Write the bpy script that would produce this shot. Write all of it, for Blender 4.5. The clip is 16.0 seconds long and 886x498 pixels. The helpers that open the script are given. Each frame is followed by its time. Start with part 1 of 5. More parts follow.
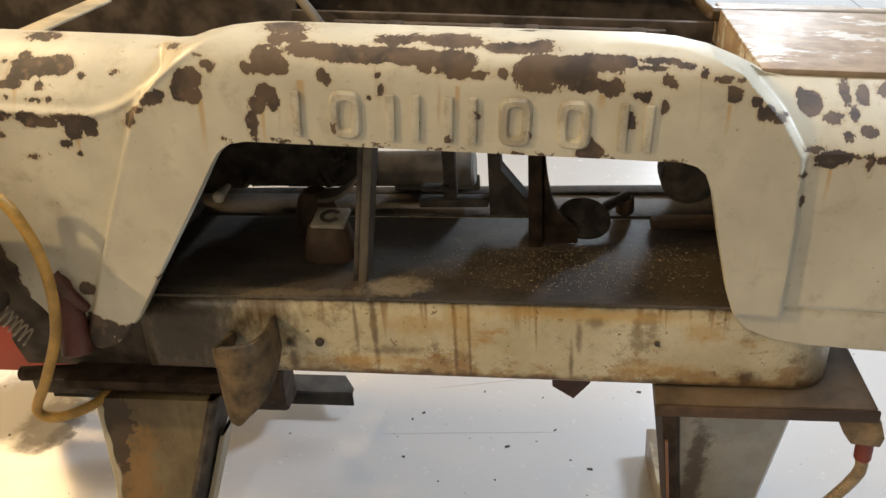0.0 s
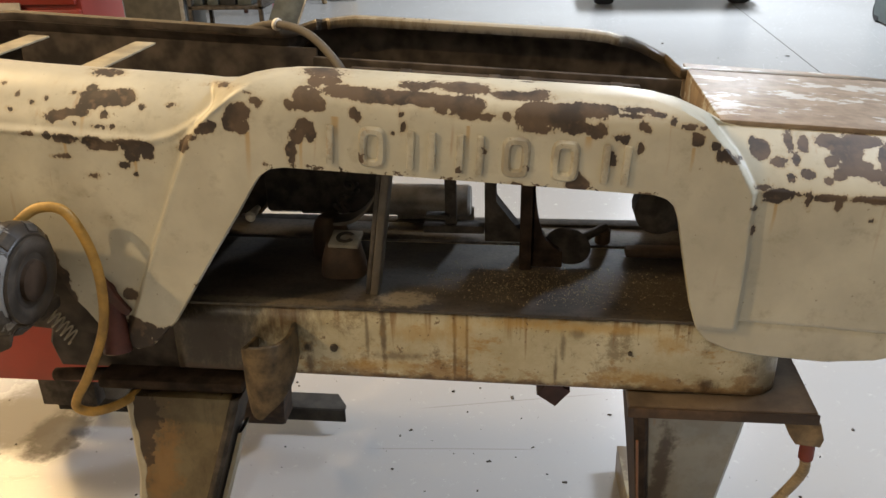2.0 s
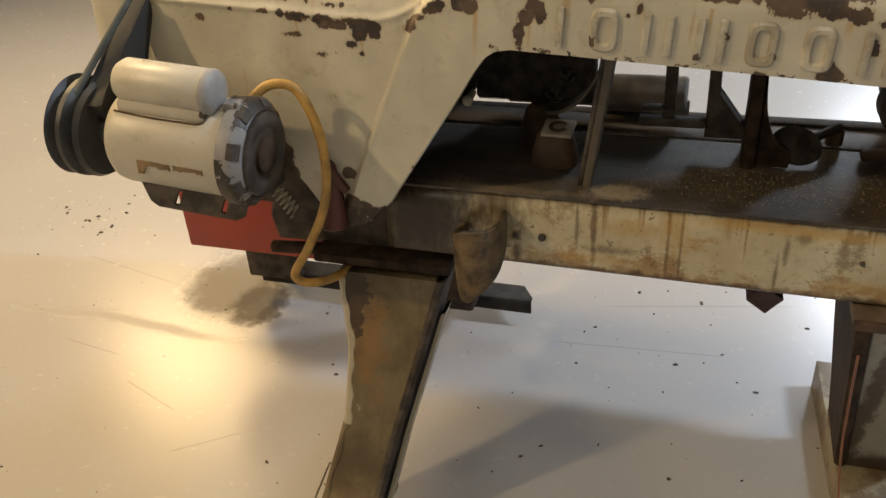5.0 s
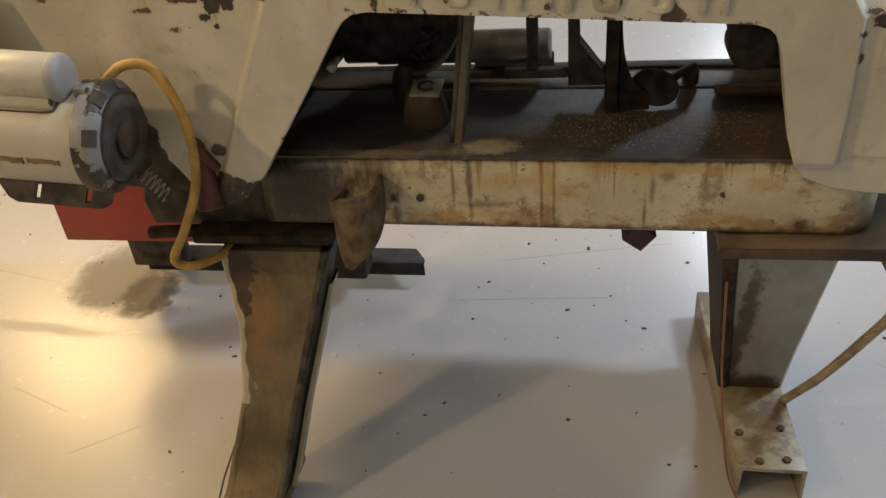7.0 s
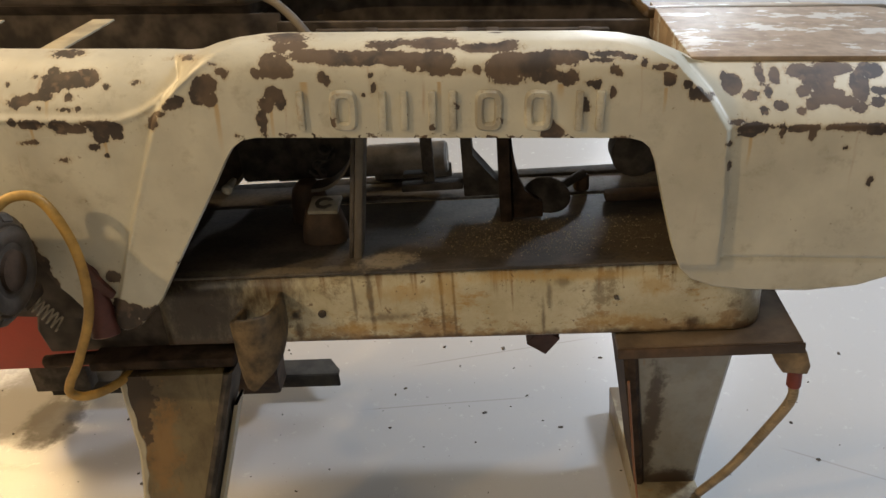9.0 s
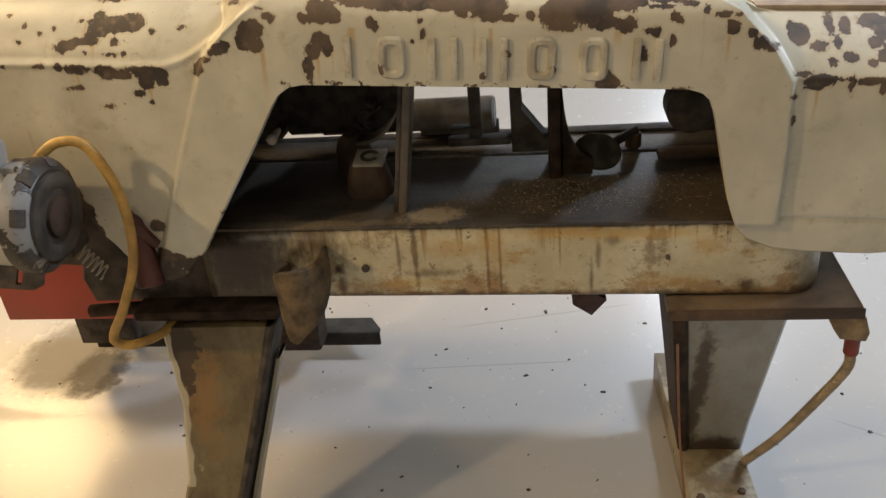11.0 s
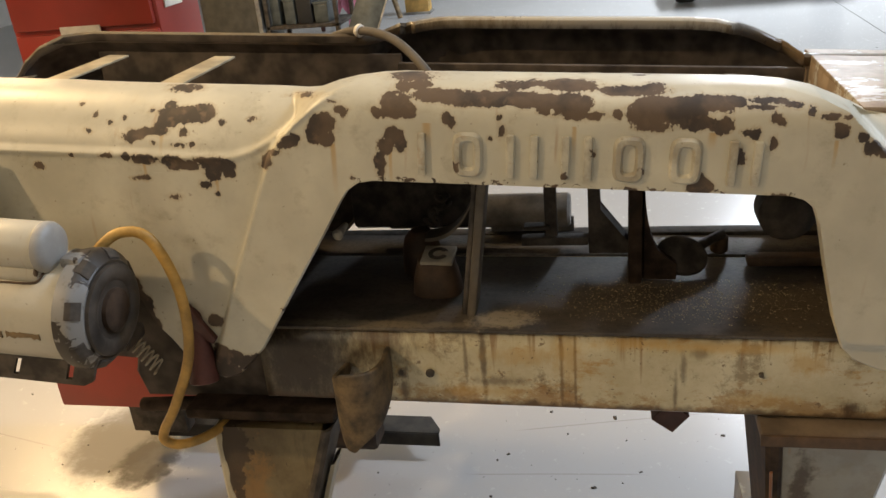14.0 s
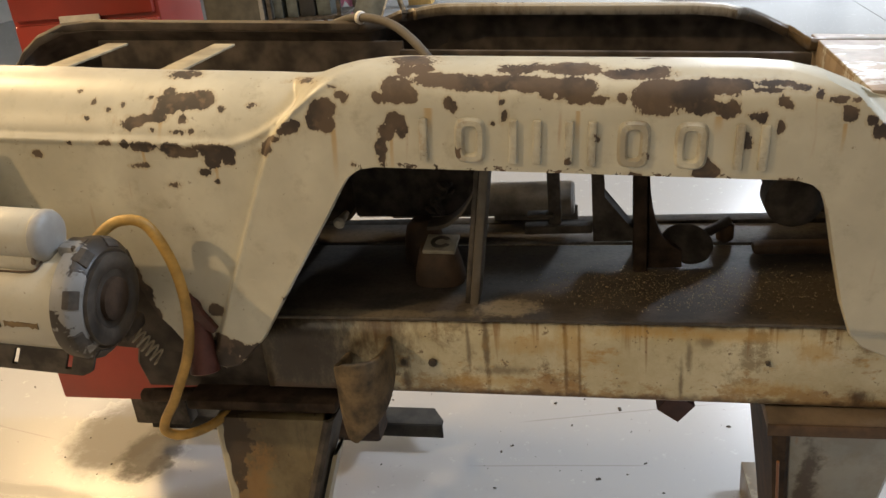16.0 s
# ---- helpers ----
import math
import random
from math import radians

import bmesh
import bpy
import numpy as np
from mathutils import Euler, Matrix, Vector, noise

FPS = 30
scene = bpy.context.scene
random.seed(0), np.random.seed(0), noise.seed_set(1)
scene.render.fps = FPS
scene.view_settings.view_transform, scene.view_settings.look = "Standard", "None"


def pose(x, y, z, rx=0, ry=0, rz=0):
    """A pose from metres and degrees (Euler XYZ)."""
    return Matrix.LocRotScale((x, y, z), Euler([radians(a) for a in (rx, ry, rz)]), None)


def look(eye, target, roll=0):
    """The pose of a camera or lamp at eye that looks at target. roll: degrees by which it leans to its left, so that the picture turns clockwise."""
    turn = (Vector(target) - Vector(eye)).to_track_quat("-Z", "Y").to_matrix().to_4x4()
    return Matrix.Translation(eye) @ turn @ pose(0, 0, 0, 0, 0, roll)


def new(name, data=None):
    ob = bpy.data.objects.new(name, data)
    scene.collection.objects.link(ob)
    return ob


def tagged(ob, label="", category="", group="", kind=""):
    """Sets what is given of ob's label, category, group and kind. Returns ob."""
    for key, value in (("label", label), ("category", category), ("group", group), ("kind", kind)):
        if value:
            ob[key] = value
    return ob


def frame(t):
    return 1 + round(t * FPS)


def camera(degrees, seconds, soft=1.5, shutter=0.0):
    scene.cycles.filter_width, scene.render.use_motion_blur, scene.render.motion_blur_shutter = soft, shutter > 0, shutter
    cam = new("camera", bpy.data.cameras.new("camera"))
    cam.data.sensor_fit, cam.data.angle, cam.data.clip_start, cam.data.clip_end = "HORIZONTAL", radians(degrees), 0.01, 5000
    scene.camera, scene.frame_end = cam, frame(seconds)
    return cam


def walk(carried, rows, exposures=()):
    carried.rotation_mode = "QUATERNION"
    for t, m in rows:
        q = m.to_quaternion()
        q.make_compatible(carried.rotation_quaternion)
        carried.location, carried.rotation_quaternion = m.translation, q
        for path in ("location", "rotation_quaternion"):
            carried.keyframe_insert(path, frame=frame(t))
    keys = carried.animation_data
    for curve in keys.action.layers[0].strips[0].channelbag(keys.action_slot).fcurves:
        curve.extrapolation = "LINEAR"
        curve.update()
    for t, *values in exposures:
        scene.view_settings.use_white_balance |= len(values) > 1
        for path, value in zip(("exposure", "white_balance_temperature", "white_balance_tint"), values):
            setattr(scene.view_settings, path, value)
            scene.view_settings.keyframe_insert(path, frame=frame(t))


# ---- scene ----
cam = camera(55.3, 16.0)
PATH = [
    (0, (0.2, -1.032, 1.437), (-0.093, 0.715, 0.508), -4.2),
    (0.5, (0.185, -1.121, 1.461), (-0.116, 0.635, 0.554), -3.8),
    (1, (0.083, -1.168, 1.487), (0.027, 0.649, 0.655), -0.8),
    (1.5, (0.102, -1.204, 1.498), (-0.024, 0.622, 0.691), -0.0),
    (2, (0.167, -1.231, 1.485), (-0.053, 0.573, 0.651), -1.6),
    (2.5, (0.161, -1.226, 1.477), (-0.167, 0.539, 0.596), -1.6),
    (3, (0.095, -1.224, 1.484), (-0.454, 0.467, 0.568), -2.1),
    (3.2, (0.076, -1.225, 1.488), (-0.537, 0.444, 0.572), -2.2),
    (5.3, (0.073, -1.244, 1.457), (-0.477, 0.349, 0.381), -5.2),
    (5.5, (0.077, -1.242, 1.452), (-0.444, 0.335, 0.339), -5.5),
    (6, (0.09, -1.243, 1.455), (-0.371, 0.329, 0.307), -5.8),
    (6.5, (0.101, -1.241, 1.457), (-0.303, 0.352, 0.316), -6.0),
    (7, (0.116, -1.243, 1.46), (-0.232, 0.385, 0.352), -5.8),
    (7.5, (0.12, -1.247, 1.498), (-0.198, 0.469, 0.521), -4.7),
    (8, (0.129, -1.243, 1.501), (-0.171, 0.519, 0.603), -4.9),
    (8.5, (0.161, -1.24, 1.496), (-0.073, 0.528, 0.591), -5.6),
    (9, (0.169, -1.229, 1.488), (-0.012, 0.532, 0.558), -5.5),
    (9.5, (0.155, -1.228, 1.48), (-0.033, 0.512, 0.512), -5.2),
    (9.7, (0.152, -1.225, 1.471), (-0.051, 0.496, 0.474), -5.4),
    (11.8, (0.153, -1.19, 1.453), (-0.171, 0.531, 0.488), -6.6),
    (12, (0.148, -1.176, 1.453), (-0.193, 0.574, 0.547), -6.7),
    (12.5, (0.135, -1.143, 1.45), (-0.233, 0.659, 0.663), -6.4),
    (13, (0.13, -1.144, 1.447), (-0.241, 0.662, 0.673), -6.0),
    (13.5, (0.122, -1.137, 1.447), (-0.268, 0.658, 0.658), -5.7),
    (14, (0.118, -1.125, 1.444), (-0.289, 0.663, 0.645), -5.7),
    (14.5, (0.125, -1.117, 1.439), (-0.282, 0.671, 0.639), -5.9),
    (15, (0.125, -1.114, 1.437), (-0.275, 0.674, 0.635), -5.9),
    (15.5, (0.123, -1.115, 1.435), (-0.278, 0.671, 0.63), -5.9),
    (16, (0.117, -1.115, 1.428), (-0.299, 0.666, 0.618), -6.0),
]
walk(cam, [(t, look(eye, target, roll)) for t, eye, target, roll in PATH],
     exposures=[(0, 0.06), (1.0, -0.12), (2.0, -0.28), (2.5, -0.34), (3.0, -0.34), (5.5, -0.38), (7.0, -0.49), (8.5, -0.46), (9.0, -0.41), (9.5, -0.26), (12.0, -0.31), (13.5, -0.30), (16.0, -0.32)])

# ---- world and light ----
world = bpy.data.worlds.new("World")
scene.world = world
world.use_nodes = True
world.node_tree.nodes["Background"].inputs["Color"].default_value = (0.75, 0.8, 0.9, 1)
world.node_tree.nodes["Background"].inputs["Strength"].default_value = 0.11


def area_light(name, place, target, size, power, colour, size_y=None):
    data = bpy.data.lights.new(name, "AREA")
    data.energy, data.color, data.size = power, colour, size
    if size_y:
        data.shape, data.size_y = "RECTANGLE", size_y
    ob = new(name, data)
    ob.matrix_world = look(place, target)
    return ob


COOL, WARM = (0.82, 0.90, 1.0), (1.0, 0.69, 0.34)
area_light("tube_light_over", (0.75, 0.36, 3.9), (0.75, 0.36, 0), 0.6, 13, (0.76, 0.87, 1.0), 0.6)
# Two unseen cool fills, added to brighten the right-hand and far floor.
area_light("fill_side", (3.4, 1.3, 3.9), (3.2, 1.3, 0), 0.25, 300, (0.72, 0.83, 1.0), 1.2)
area_light("fill_far", (2.0, 8.6, 3.9), (2.0, 8.6, 0), 0.3, 640, COOL, 2.4)
area_light("lamp_left", (-2.8, -1.9, 3.2), (-0.5, 0, 0.8), 0.09, 67, (1.0, 0.70, 0.38))
# Unseen warm fill, added to brighten the floor left of the saw.
area_light("fill_over_left", (-2.7, 0.85, 3.5), (-2.2, 0.5, 0.0), 0.5, 140, WARM)
area_light("lamp_front", (0.12, -0.65, 3.2), (0.12, -0.4, 0.0), 0.08, 8, (1.0, 0.78, 0.50))
# Unseen frontal fill, added to lift the arm's front face.
area_light("fill_behind", (-2.6, -4.8, 3.6), (-0.5, 0, 0.6), 1.2, 33, (1.0, 0.84, 0.62))
area_light("lamp_back", (-4.0, 3.5, 3.0), (-1.3, 0.4, 0.0), 0.9, 95, WARM)


# ---- materials ----
class Mat:
    """A small helper round one node material."""

    def __init__(self, name):
        self.m = bpy.data.materials.new(name)
        self.m.use_nodes = True
        self.t = self.m.node_tree
        self.b = self.t.nodes["Principled BSDF"]
        self.coord = self.t.nodes.new("ShaderNodeTexCoord").outputs["Object"]

    def put(self, sock, value):
        if isinstance(value, bpy.types.NodeSocket):
            self.t.links.new(value, sock)
        elif isinstance(value, (tuple, list)) and len(value) == 3 and sock.type == "RGBA":
            sock.default_value = (*value, 1)
        else:
            sock.default_value = value

    def node(self, kind, **inputs):
        n = self.t.nodes.new(kind)
        for key, value in inputs.items():
            self.put(n.inputs[key.replace("_", " ")], value)
        return n

    def math(self, op, a, b=0.0, clamp=False):
        n = self.t.nodes.new("ShaderNodeMath")
        n.operation, n.use_clamp = op, clamp
        self.put(n.inputs[0], a)
        self.put(n.inputs[1], b)
        return n.outputs[0]

    def vec(self, op, a, b):
        n = self.t.nodes.new("ShaderNodeVectorMath")
        n.operation = op
        self.put(n.inputs[0], a)
        self.put(n.inputs[1], b)
        return n.outputs["Value"] if op in ("LENGTH", "DOT_PRODUCT") else n.outputs["Vector"]

    def noise(self, scale, detail=4.0, rough=0.55, at=None, stretch=None):
        at = at or self.coord
        if stretch:
            at = self.vec("MULTIPLY", at, stretch)
        n = self.node("ShaderNodeTexNoise", Vector=at, Scale=scale, Detail=detail, Roughness=rough)
        return n.outputs["Fac"]

    def ramp(self, value, lo, hi):
        n = self.t.nodes.new("ShaderNodeMapRange")
        n.interpolation_type = "SMOOTHSTEP"
        self.put(n.inputs["Value"], value)
        n.inputs["From Min"].default_value, n.inputs["From Max"].default_value = lo, hi
        return n.outputs["Result"]

    def mix(self, fac, a, b):
        n = self.t.nodes.new("ShaderNodeMix")
        n.data_type = "RGBA"
        self.put(n.inputs[0], fac)
        self.put(n.inputs[6], a)
        self.put(n.inputs[7], b)
        return n.outputs[2]

    def lerp(self, fac, a, b):
        n = self.t.nodes.new("ShaderNodeMix")
        self.put(n.inputs[0], fac)
        self.put(n.inputs[2], a)
        self.put(n.inputs[3], b)
        return n.outputs[0]

    def finish(self, colour, rough=0.5, metal=0.0, bump=None, strength=0.3, distance=0.002, spec=0.5):
        self.put(self.b.inputs["Base Color"], colour)
        self.put(self.b.inputs["Roughness"], rough)
        self.put(self.b.inputs["Metallic"], metal)
        self.put(self.b.inputs["Specular IOR Level"], spec)
        if bump is not None:
            n = self.node("ShaderNodeBump", Height=bump, Strength=strength, Distance=distance)
            self.t.links.new(n.outputs["Normal"], self.b.inputs["Normal"])
        return self.m


def plain(name, colour, rough=0.5, metal=0.0, vary=0.25, scale=14.0, grain=160.0, bump=0.15, spec=0.5):
    """Colour with broad stains and a fine grain."""
    k = Mat(name)
    broad, fine = k.noise(scale, 5), k.noise(grain, 3)
    dark = tuple(c * (1 - vary) for c in colour)
    light = tuple(min(1, c * (1 + vary)) for c in colour)
    c = k.mix(k.ramp(broad, 0.3, 0.7), dark, light)
    c = k.mix(k.math("MULTIPLY", k.ramp(fine, 0.45, 0.75), 0.25), c, dark)
    return k.finish(c, k.lerp(broad, rough * 0.8, min(1, rough * 1.2)), metal, k.math("ADD", broad, k.math("MULTIPLY", fine, 0.4)), bump, spec=spec)


CREAM, PRIMER, RAW, RUST = (0.55, 0.525, 0.42), (0.104, 0.071, 0.046), (0.040, 0.029, 0.023), (0.30, 0.13, 0.035)


def worn_paint(name, chips, dots=0.0, lean=0.27, cream=CREAM, top_wear=None, rub=0.0, stain=0.0, spots=(), drips=(), masked=False):
    """Old machine paint that has come off in patches: (along, up, half length, half height)."""
    k = Mat(name)
    warp = k.node("ShaderNodeTexNoise", Vector=k.coord, Scale=38.0, Detail=5.0, Roughness=0.62).outputs["Color"]
    warp2 = k.node("ShaderNodeTexNoise", Vector=k.coord, Scale=150.0, Detail=3.0, Roughness=0.6).outputs["Color"]
    p = k.vec("ADD", k.coord, k.vec("MULTIPLY", k.vec("SUBTRACT", warp, (0.5, 0.5, 0.5)), (0.022, 0.0, 0.020)))
    warp0 = k.node("ShaderNodeTexNoise", Vector=k.coord, Scale=14.0, Detail=6.0, Roughness=0.7).outputs["Color"]
    p = k.vec("ADD", p, k.vec("MULTIPLY", k.vec("SUBTRACT", warp0, (0.5, 0.5, 0.5)), (0.040, 0.0, 0.030)))
    p = k.vec("ADD", p, k.vec("MULTIPLY", k.vec("SUBTRACT", warp2, (0.5, 0.5, 0.5)), (0.011, 0.0, 0.011)))
    sep = k.node("ShaderNodeSeparateXYZ", Vector=p)
    up = k.math("ADD", sep.outputs["Z"], k.math("MULTIPLY", sep.outputs["Y"], lean))
    flat = k.node("ShaderNodeCombineXYZ", X=sep.outputs["X"], Y=up, Z=0.0).outputs[0]
    near = k.node("ShaderNodeSeparateXYZ", Vector=k.vec("ADD", k.coord, k.vec("MULTIPLY", k.vec("SUBTRACT", warp2, (0.5, 0.5, 0.5)), (0.012, 0.0, 0.012))))
    small = k.node("ShaderNodeCombineXYZ", X=near.outputs["X"], Y=k.math("ADD", near.outputs["Z"], k.math("MULTIPLY", near.outputs["Y"], lean)), Z=0.0).outputs[0]
    best = None
    for u, w, ru, rw in chips:
        d = k.vec("LENGTH", k.vec("MULTIPLY", k.vec("SUBTRACT", flat if ru > 0.0125 else small, (u, w, 0)), (1 / ru, 1 / rw, 0)), (0, 0, 0))
        best = d if best is None else k.math("MINIMUM", best, d)
    chip = k.math("LESS_THAN", best, 1.0) if best is not None else k.math("LESS_THAN", 1.0, 0.0)
    halo = k.ramp(best, 1.35, 1.0) if best is not None else k.math("LESS_THAN", 1.0, 0.0)
    if masked:
        # Bare places laid out on the casting itself, with ragged rims.
        away = k.node("ShaderNodeAttribute")
        away.attribute_name = "bare"
        away = away.outputs["Fac"]
        rim = k.math("MULTIPLY", k.math("SUBTRACT", k.noise(75.0, 6, 0.62), 0.5), 0.013)
        rim = k.math("ADD", rim, k.math("MULTIPLY", k.math("SUBTRACT", k.noise(190.0, 4, 0.6, stretch=(1.3, 1.0, 0.55)), 0.5), 0.008))
        torn = k.math("ADD", k.math("SUBTRACT", away, 0.0012), rim)
        chip = k.ramp(torn, 0.0005, -0.0002)
        halo = k.ramp(torn, 0.0045, 0.0)
    # Small chips, strewn about.
    cell = k.node("ShaderNodeTexVoronoi", Vector=p, Scale=26.0)
    pick = k.node("ShaderNodeSeparateColor", Color=cell.outputs["Color"])
    size = k.math("MULTIPLY", pick.outputs[1], 0.22)
    dot = k.math("MULTIPLY", k.math("LESS_THAN", cell.outputs["Distance"], size), k.math("LESS_THAN", pick.outputs[0], dots))
    chip = k.math("MAXIMUM", chip, dot)
    if top_wear:
        # Nicks along the lower edge of the arch.
        nick = k.math("GREATER_THAN", k.noise(52.0, 5, 0.7), 0.555)
        edge = k.math("MULTIPLY", k.math("LESS_THAN", up, 0.0065), k.math("MULTIPLY", k.math("GREATER_THAN", sep.outputs["X"], -0.26), k.math("LESS_THAN", sep.outputs["X"], 0.35)))
        chip = k.math("MAXIMUM", chip, k.math("MULTIPLY", nick, edge))
        # The crown of the casting is rubbed bare in broad, ragged islands.
        u0, u1, w0, amount = top_wear
        isle = k.noise(30.0, 6, 0.65, at=k.vec("MULTIPLY", k.coord, (0.45, 1.0, 1.0)))
        high = k.ramp(up, w0, w0 + 0.05)
        along = k.math("MULTIPLY", k.ramp(sep.outputs["X"], u0, u0 + 0.05), k.ramp(sep.outputs["X"], u1, u1 - 0.05))
        worn = k.math("GREATER_THAN", k.math("MULTIPLY", isle, k.math("MULTIPLY", high, along)), amount)
        chip = k.math("MAXIMUM", chip, worn)
    broad, fine = k.noise(7.0, 6, 0.6), k.noise(240.0, 3)
    c = k.mix(k.ramp(broad, 0.3, 0.72), tuple(v * 0.86 for v in cream), tuple(v * 1.08 for v in cream))
    grime = k.ramp(k.noise(22.0, 6, 0.7), 0.52, 0.75)
    c = k.mix(k.math("MULTIPLY", grime, 0.42), c, (0.25, 0.21, 0.13))
    film = k.ramp(k.noise(3.2, 5, 0.6, stretch=(1.0, 1.0, 0.6)), 0.42, 0.62)
    c = k.mix(k.math("MULTIPLY", film, 0.32), c, (0.30, 0.27, 0.20))
    drip = k.ramp(k.noise(20.0, 3, 0.5, stretch=(2.6, 1.0, 0.22)), 0.66, 0.78)
    c = k.mix(k.math("MULTIPLY", drip, 0.35 + rub), c, RUST)
    c = k.mix(k.math("MULTIPLY", halo, 0.35), c, (0.33, 0.22, 0.09))
    # Rust that has run down from a bare place: (along, top, length, half width).
    for u, w, run, half in drips:
        raw = k.node("ShaderNodeSeparateXYZ", Vector=k.coord)
        level = k.math("ADD", raw.outputs["Z"], k.math("MULTIPLY", raw.outputs["Y"], lean))
        off = k.math("ABSOLUTE", k.math("SUBTRACT", k.math("ADD", raw.outputs["X"], k.math("MULTIPLY", k.math("SUBTRACT", warp, 0.5), 0.006)), u))
        fade = k.math("MULTIPLY", k.ramp(level, w - run, w), k.math("LESS_THAN", level, w))
        c = k.mix(k.math("MULTIPLY", k.math("MULTIPLY", k.ramp(off, half, half * 0.2), fade), 0.6), c, (0.42, 0.24, 0.05))
    scuff = k.ramp(k.noise(60.0, 4, 0.7, stretch=(0.25, 1.0, 2.2)), 0.66, 0.74)
    c = k.mix(k.math("MULTIPLY", scuff, 0.22), c, (0.70, 0.67, 0.58))
    speck = k.ramp(k.noise(95.0, 3, 0.6), 0.685, 0.73)
    c = k.mix(k.math("MULTIPLY", speck, 0.55), c, (0.16, 0.11, 0.06))
    if stain:
        smear = k.ramp(k.noise(13.0, 6, 0.7, stretch=(1.0, 1.0, 0.6)), 0.42, 0.60)
        c = k.mix(k.math("MULTIPLY", smear, stain), c, (0.115, 0.075, 0.038))
        c = k.mix(k.math("MULTIPLY", k.ramp(k.noise(34.0, 5, 0.7), 0.58, 0.70), stain * 0.7), c, (0.30, 0.15, 0.045))
    for u, w, ru, rw, amount, tone in spots:
        d = k.vec("LENGTH", k.vec("MULTIPLY", k.vec("SUBTRACT", flat, (u, w, 0)), (1 / ru, 1 / rw, 0)), (0, 0, 0))
        ragged = k.math("ADD", d, k.math("MULTIPLY", k.math("SUBTRACT", k.noise(45.0, 6, 0.7, stretch=(1.0, 1.0, 0.35)), 0.5), 1.6))
        c = k.mix(k.math("MULTIPLY", k.ramp(ragged, 1.1, 0.45), amount), c, tone)
    bare = k.mix(k.ramp(k.noise(16.0, 4), 0.4, 0.62), PRIMER, RAW)
    bare = k.mix(k.ramp(k.noise(55.0, 4), 0.55, 0.72), bare, (0.125, 0.084, 0.053))
    c = k.mix(chip, c, bare)
    height = k.math("SUBTRACT", k.math("MULTIPLY", k.math("ADD", broad, k.math("ADD", k.math("MULTIPLY", fine, 0.12), k.math("MULTIPLY", k.noise(30.0, 3, 0.5), 0.35))), 0.5), k.math("MULTIPLY", chip, 0.7))
    return k.finish(c, k.lerp(chip, k.lerp(broad, 0.30, 0.50), 0.62), 0.0, height, 0.45, 0.0014)


# Where the paint has come off the front casting: (along, up, half length, half height).
SHOULDER_CHIPS = [
    (-0.303, 0.085, 0.0191, 0.0137), (-0.314, 0.071, 0.014, 0.0153), (-0.298, 0.062, 0.0103, 0.0102), (-0.299, 0.094, 0.0092, 0.0064), (-0.355, 0.057, 0.0112, 0.0081), (-0.347, 0.063, 0.0075, 0.0059),
    (-0.366, 0.052, 0.0068, 0.0052), (-0.396, 0.027, 0.0085, 0.0116), (-0.403, 0.019, 0.0062, 0.0052), (-0.386, 0.04, 0.0096, 0.0027), (-0.275, 0.107, 0.0072, 0.0035), (-0.271, 0.102, 0.0032, 0.005),
    (-0.288, 0.118, 0.0036, 0.0015), (-0.43, 0.088, 0.0051, 0.0034), (-0.343, 0.128, 0.0166, 0.0023),
]
FACE_CHIPS = [
    (-0.198, 0.07, 0.0129, 0.0136), (-0.211, 0.055, 0.0101, 0.0109), (-0.22, 0.029, 0.0073, 0.0166), (-0.189, 0.058, 0.0079, 0.0101), (-0.197, 0.078, 0.0057, 0.005), (-0.121, 0.098, 0.0055, 0.0069),
    (-0.114, 0.092, 0.0038, 0.0056), (-0.045, 0.081, 0.0034, 0.0069), (-0.048, 0.1, 0.0027, 0.0031), (0.014, 0.113, 0.0036, 0.0054), (-0.06, 0.069, 0.0015, 0.0015), (-0.265, 0.005, 0.0015, 0.0015),
    (0.289, 0.086, 0.0057, 0.0075), (0.28, 0.087, 0.0057, 0.0034), (0.272, 0.053, 0.0077, 0.0105), (0.228, 0.01, 0.0165, 0.0101), (0.224, 0.022, 0.0059, 0.0072), (0.131, 0.001, 0.0061, 0.003),
    (0.082, 0.051, 0.0024, 0.0025), (0.33, -0.001, 0.0096, 0.0036),
]
CROWN_CHIPS = [
    (-0.197, 0.116, 0.0198, 0.019), (-0.209, 0.107, 0.0078, 0.0098), (-0.179, 0.108, 0.014, 0.0112), (-0.221, 0.104, 0.0071, 0.0063), (-0.186, 0.141, 0.0106, 0.0072), (-0.142, 0.13, 0.0278, 0.0092),
    (-0.104, 0.127, 0.0344, 0.0105), (-0.056, 0.126, 0.0372, 0.0107), (-0.012, 0.126, 0.0368, 0.0103), (0.02, 0.12, 0.0205, 0.0148), (0.047, 0.121, 0.0287, 0.014), (0.055, 0.106, 0.0162, 0.0063),
    (0.082, 0.106, 0.0087, 0.0042),
]
